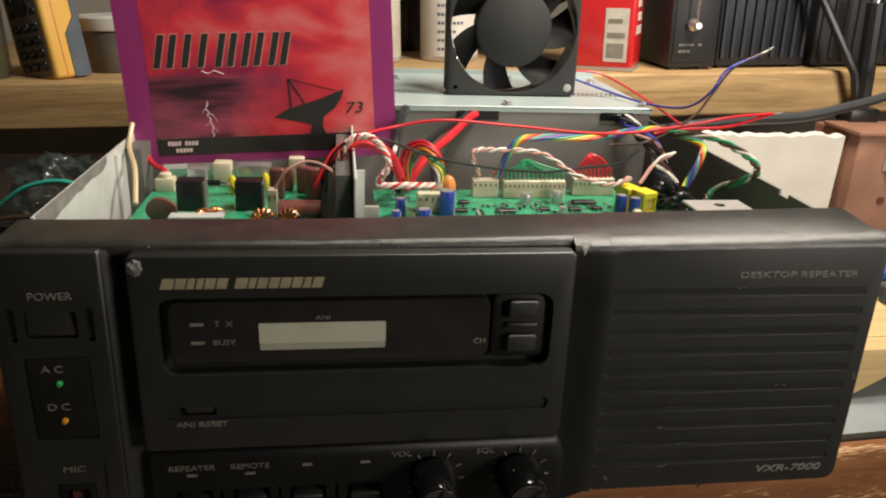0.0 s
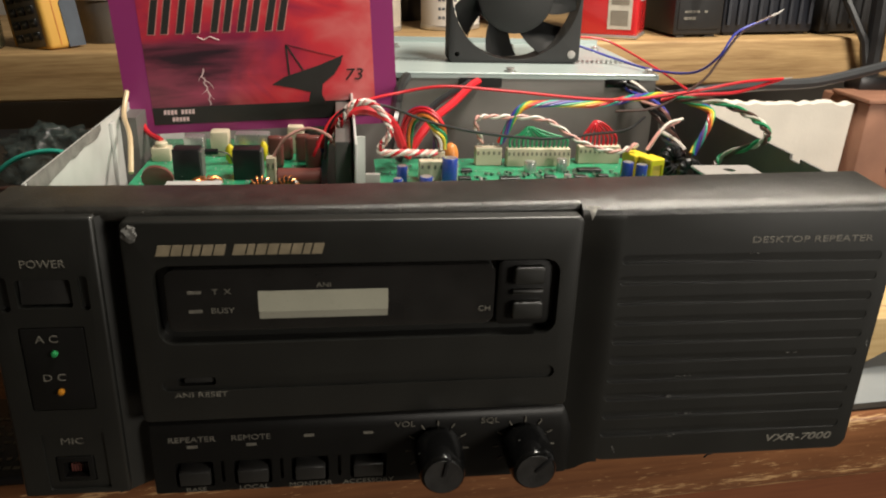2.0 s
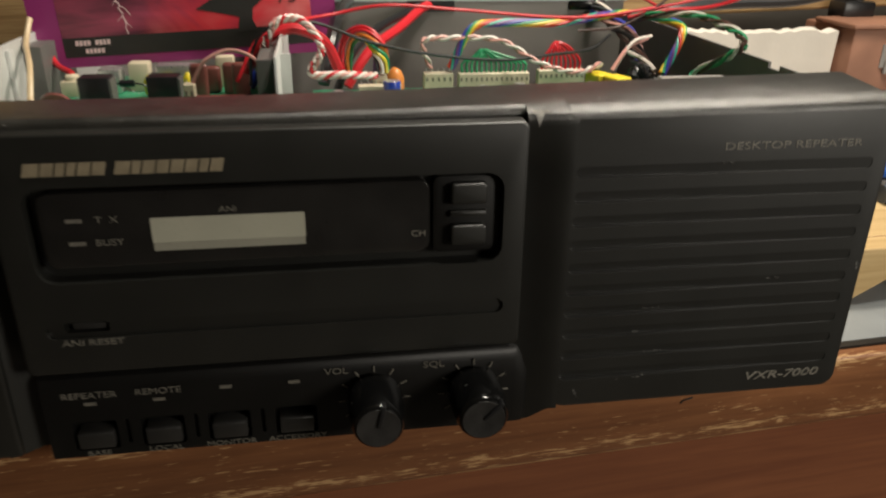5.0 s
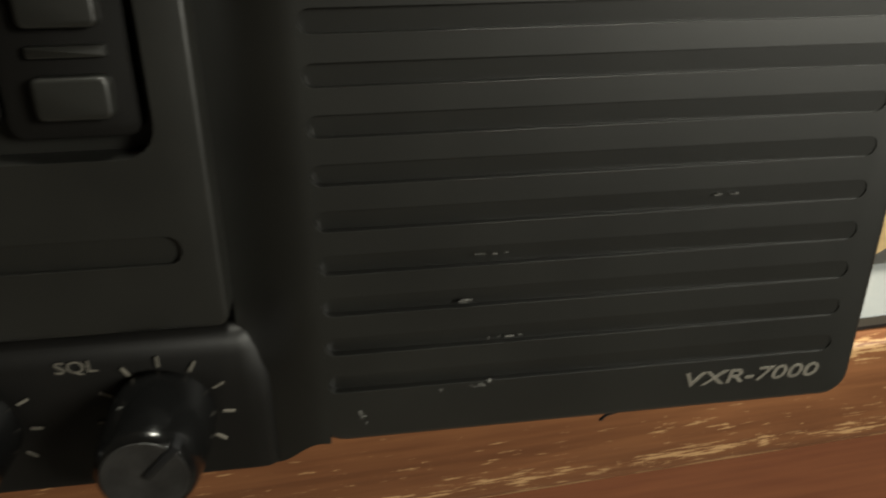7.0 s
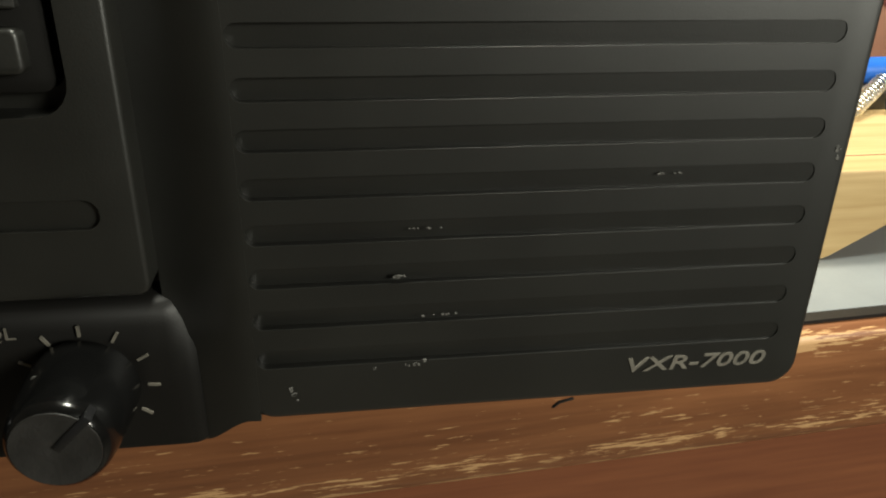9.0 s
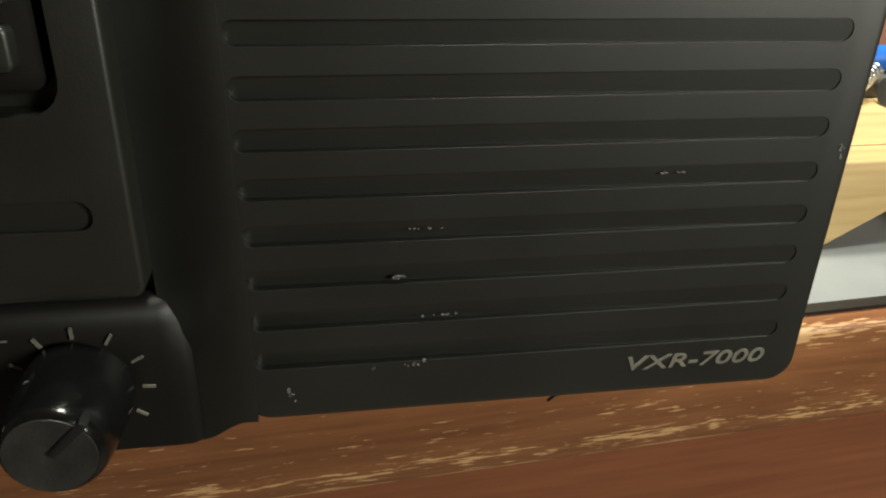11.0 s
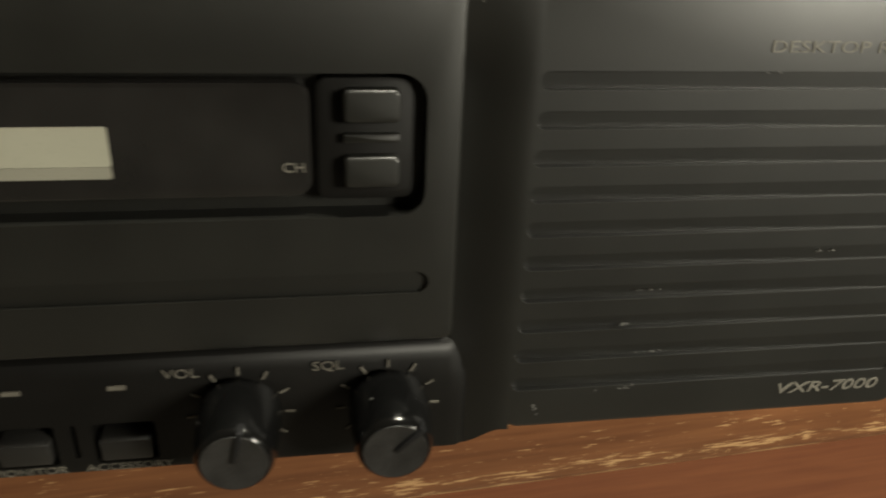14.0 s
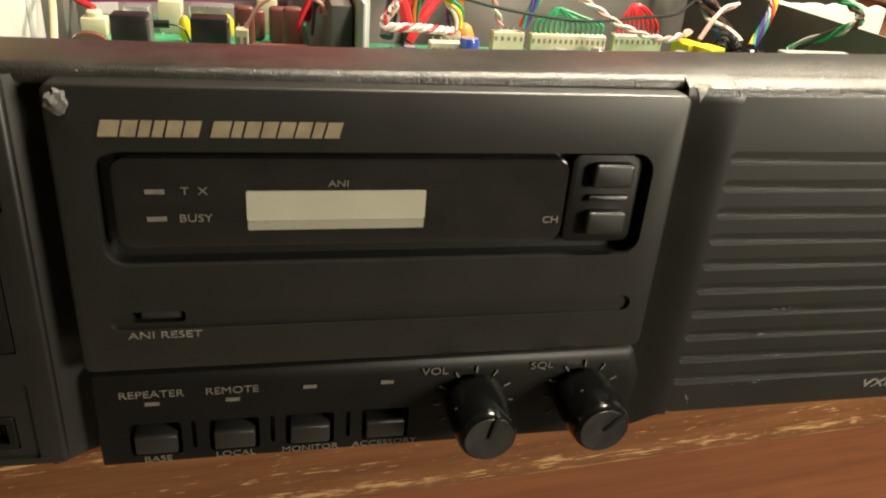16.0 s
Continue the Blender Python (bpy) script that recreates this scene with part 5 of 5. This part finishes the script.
part("key", moved(lathe([(0.0095, -0.001), (0.0095, 0.002), (0.007, 0.003)], 20, "y"), pose(-0.0285, 0.0, 0.0680)), M["black"], face, "round black cursor key")
for x in (-0.0480, -0.0160):
    for z in (0.062, 0.074):
        part("key", box(x, x + 0.008, -0.0018, 0.0006, z - 0.003, z + 0.003, 0.0012), M["black"], face)
part("screen", box(-0.0475, -0.0095, -0.0002, 0.0006, 0.088, 0.135), M["paper"], face, "pale unlit screen")
part("grip", moved(prism([(0.018, 0.0015), (0.0345, 0.0015), (0.0345, 0.148), (0.030, 0.148), (0.029, 0.055), (0.018, 0.040)], -0.0012, 0.0006), pose(0, 0, 0, 0, 0, 90)), M["slate"], meter, "slate-blue rubber grip")
part("seam", box(-0.0005, 0.0003, 0.0105, 0.0115, 0.004, 0.146), M["orange"], meter)

tub = thing("storage_tub", "translucent plastic tub with a white lid on the shelf", "tub", on_shelf(-0.182, 0.500))
part("body", lathe([(0.026, 0), (0.027, 0.002), (0.030, 0.040)], 32), M["smoke"], tub)
part("lid", lathe([(0.0315, 0.0395), (0.0320, 0.041), (0.0320, 0.051), (0.0295, 0.053)], 32), M["white"], tub)
part("inner_cup", lathe([(0.014, 0.012), (0.017, 0.038)], 24), M["white"], tub)
jar = thing("glass_jar", "greenish clear glass jar at the shelf's edge", "jar", on_shelf(-0.292, 0.455))
part("glass", lathe([(0.024, 0), (0.026, 0.003), (0.026, 0.10), (0.018, 0.115)], 32), surface("green_grey_glass", (0.10, 0.10, 0.06), 0.12, vary=0.2, bump=0, alpha=0.6), jar)
part("lid", lathe([(0.0195, 0.114), (0.0195, 0.13)], 28), M["zinc_dull"], jar)

# dark stand with two legs in front of the shelf
stand = thing("microphone_stand", "dark grey folding stand leaning at the shelf's front", "stand", (0.553, 0.408, BENCH_Z))
part("post", tube([Vector((0.010, -0.004, 0.0)), Vector((0.003, -0.004, 0.178)), Vector((-0.003, -0.004, 0.256))], 0.0085, 10), M["black"], stand)
part("leg", tube([Vector((0.040, -0.004, 0.02)), Vector((-0.009, -0.004, 0.188)), Vector((-0.052, 0.012, 0.262)), Vector((-0.075, 0.020, 0.32))], 0.0042, 8), M["black"], stand)
part("clamp", box(-0.012, 0.020, -0.016, 0.010, 0.140, 0.156, 0.003), M["black"], stand)
part("base", lathe([(0.030, 0), (0.030, 0.006), (0.014, 0.010)], 28), M["black"], stand)
part("screw_cap", moved(lathe([(0.004, 0), (0.004, 0.006)], 12), pose(-0.003, -0.004, 0.256)), M["tin"], stand)

# ---- things behind and beside the repeater ----
white_box = thing("foam_box", "off-white foam box with a torn ragged top edge", "box", (0.375, 0.362, BENCH_Z))
b = bmesh.new()
front, backs = [], []
for k in range(41):
    x = 0.140 * k / 40
    top_z = 0.134 + 0.003 * noise.noise(Vector((x * 120, 0, 0))) + 0.003 * noise.noise(Vector((x * 40, 5, 0)))
    col = [(x, 0, 0), (x + (0.004 if k > 36 else 0), 0, top_z), (x, 0.006 + 0.002 * noise.noise(Vector((x * 90, 9, 0))), top_z + 0.002), (x, 0.012, top_z - 0.003), (x, 0.012, 0)]
    front.append([b.verts.new(c) for c in col])
for p, q in zip(front, front[1:]):
    for j in range(4):
        b.faces.new((p[j], q[j], q[j + 1], p[j + 1]))
b.faces.new(front[0])
b.faces.new(front[-1][::-1])
bmesh.ops.recalc_face_normals(b, faces=b.faces[:])
part("front_wall", b, M["foam"], white_box, "torn front wall")
part("side_wall", box(0.0, 0.010, 0.0125, 0.050, 0.0, 0.118, 0.001), M["foam"], white_box)
part("side_wall", box(0.130, 0.140, 0.0125, 0.050, 0.0, 0.118, 0.001), M["foam"], white_box)
part("bottom", box(0.0105, 0.1295, 0.0125, 0.050, 0.0, 0.008), M["foam"], white_box)
wedge = thing("wooden_box", "reddish-brown wooden box standing on the bench", "box", (0.522, 0.345, BENCH_Z))
part("carcass", box(0, 0.24, 0, 0.075, 0, 0.138, 0.0025), M["brick"], wedge)
part("top_board", box(-0.003, 0.243, -0.003, 0.0555, 0.1382, 0.1425, 0.001), M["brick"], wedge)
part("hasp", joined(box(0.030, 0.044, -0.0012, 0.0002, 0.105, 0.125), box(0.034, 0.040, -0.003, -0.001, 0.100, 0.112)), M["zinc_dull"], wedge)
part("dowel", moved(lathe([(0.004, 0), (0.004, 0.0008)], 12, "y"), pose(0.036, 0, 0.075)), M["maroon"], wedge)

sheet = thing("plastic_sheet", "grey satin sheet lying on the bench top", "sheet", BENCH)
part("sheet", box(-0.10, 0.30, 0.0105, 0.20, 0.0003, 0.0018, 0.0003, 1), M["paper"], sheet)
part("edge_band", box(-0.10, 0.30, 0.0050, 0.0104, 0.0002, 0.0016), M["black"], sheet, "dark edge band")

offcut = thing("wood_offcut", "pale pine offcut with a slanted underside lying on the bench", "wood block", Matrix.Translation((0.330, 0.1085, BENCH_Z + 0.0021)) @ pose(0, 0, 0, 0, 0, 1))
part("block", prism([(0.0, 0.0), (0.049, 0.0), (0.053, 0.0012), (0.102, 0.0290), (0.24, 0.0290), (0.24, 0.0390), (0.0, 0.0390)], 0.0, 0.088, 0.0014, 3), M["block"], offcut)
part("foot_block", box(0.150, 0.235, 0.010, 0.055, 0.0, 0.0289), M["block"], offcut)
part("crack", moved(box(0.0, 0.235, -0.0003, 0.0003, 0.0386, 0.0392), pose(0, 0.0165, 0, 0, 0, 0.8)), M["apron"], offcut)
part("knot", moved(lathe([(0.0030, 0.0388), (0.0030, 0.0392)], 14), pose(0.068, 0.055, 0) @ Matrix.Diagonal((2.2, 0.6, 1, 1))), M["amber_case"], offcut, "small amber pitch streak")

pliers = thing("pliers", "blue-handled spring pliers lying on the pine offcut", "pliers", (0.430, 0.150, BENCH_Z + 0.0413))
part("handle", tube(glide([(0.008, 0.053, 0.0180), (0.030, 0.053, 0.0185), (0.070, 0.052, 0.0180), (0.130, 0.048, 0.0150)]), 0.0066, 14), M["bluegrip"], pliers, "blue dipped handle")
part("handle", tube(glide([(0.022, 0.033, 0.0068), (0.040, 0.031, 0.0068), (0.070, 0.026, 0.0068), (0.130, 0.018, 0.0068)]), 0.0066, 14), M["slate"], pliers, "dark blue dipped handle")
coil_a, coil_b = Vector((-0.003, 0.027, 0.0052)), Vector((0.024, 0.046, 0.0150))
axis = (coil_b - coil_a).normalized()
coil_u = axis.cross(Vector((0, 0, 1))).normalized()
coil_v = coil_u.cross(axis)
turns = 11
coil = [coil_a + (coil_b - coil_a) * (k / (turns * 14)) + 0.0038 * (coil_u * math.cos(k * math.pi / 7) + coil_v * math.sin(k * math.pi / 7)) for k in range(turns * 14 + 1)]
part("spring", tube(coil, 0.00065, 6), M["tin"], pliers, "bright coil spring")
part("jaw", prism([(0.004, 0.0), (0.060, 0.0), (0.060, 0.0112), (0.012, 0.0118), (0.004, 0.0090)], 0.046, 0.060, 0.0008), M["steel_dark"], pliers, "dark steel jaws")

b = bmesh.new()
bmesh.ops.create_grid(b, x_segments=26, y_segments=20, size=0.5)
for v in b.verts:
    p = v.co.copy()
    v.co = Vector((p.x * 0.13, p.y * 0.05, 0.0035 + 0.0035 * noise.noise(p * 7) + 0.002 * noise.noise(p * 19)))
bmesh.ops.solidify(b, geom=b.faces[:], thickness=0.0004)
ob = mesh_ob("plastic_film", b, M["clearbag"], 0)
ob.matrix_world = Matrix.Translation((0.500, 0.128, BENCH_Z + 0.0024))
tagged(ob, "crinkled clear plastic film on the grey sheet", "plastic film")

# left of the repeater
b = bmesh.new()
bmesh.ops.create_icosphere(b, subdivisions=5, radius=1)
for v in b.verts:
    d = v.co.copy()
    s = 1 + 0.35 * noise.noise(d * 2.2) + 0.25 * noise.noise(d * 5) + 0.16 * noise.noise(d * 12) + 0.06 * noise.noise(d * 30)
    v.co = Vector((d.x * 0.030 * s, d.y * 0.022 * s, max(-0.018, d.z * 0.022 * s) + 0.018))
ob = mesh_ob("parts_bag", b, M["clearbag"], 80)
ob.matrix_world = Matrix.Translation((-0.158, 0.232, 0.0905))
tagged(ob, "crumpled clear bag of loose parts on a dark box", "bag")
coil = thing("cable_coil", "loose coil of black cable in the shade under the shelf", "cable", (-0.235, 0.475, 0.0003 + BENCH_Z))
for k in range(7):
    loop = [Vector(((0.038 + 0.003 * math.sin(k * 2.1)) * math.cos(a), (0.024 + 0.002 * k % 3 * 0.001) * math.sin(a), 0.005 + 0.0052 * k + 0.003 * math.sin(a * 2 + k))) for a in [2 * math.pi * i / 28 for i in range(29)]]
    part("loop", tube(loop, 0.0032, 8), WIRE["black"], coil)
M["brown_board"] = timber("dusty_brown_board", (0.46, 0.27, 0.12), (0.24, 0.125, 0.05), rough=0.6)
dark_box = thing("storage_box", "dark box with a brown wooden front under the shelf", "box", (-0.36, 0.205, BENCH_Z))
part("body", box(0, 0.235, 0, 0.19, 0.0003, 0.0990, 0.002), M["black"], dark_box)
part("front_board", box(0.0, 0.239, -0.014, -0.0005, 0.0003, 0.0860, 0.002), M["brown_board"], dark_box, "brown grained wooden front")
part("lid_rim", box(-0.002, 0.237, -0.002, 0.192, 0.0940, 0.1000, 0.001), M["black"], dark_box)
wire("hook_up_wire", "teal green wire looping over the clear bag", [(-0.225, 0.200, 0.088), (-0.201, 0.200, 0.092), (-0.185, 0.200, 0.106), (-0.170, 0.200, 0.117), (-0.153, 0.200, 0.122), (-0.138, 0.200, 0.121), (-0.120, 0.205, 0.112)], 0.0016, "teal")
wire("hook_up_wire", "dull red wire among the dark clutter", [(-0.225, 0.203, 0.091), (-0.200, 0.200, 0.094), (-0.175, 0.200, 0.098), (-0.150, 0.202, 0.096), (-0.130, 0.203, 0.091)], 0.0014, "brown")
pack = thing("component_pack", "dark flat component pack printed with small pale text", "package", (-0.235, 0.035, BENCH_Z))
part("pack", box(0, 0.122, 0, 0.075, 0.0003, 0.006, 0.0015), M["black"], pack)
part("print_blocks", joined(*[box(0.082 + 0.0048 * j - 0.001 * k, 0.0856 + 0.0048 * j - 0.001 * k - 0.0011 * ((j * 3 + k) % 3), 0.006 + 0.0075 * k, 0.0085 + 0.0075 * k, 0.0058, 0.0063) for k in range(8) for j in range(7) if (j * 5 + k * 3) % 7]), M["print"], pack, "rows of tiny pale print", smooth=0)
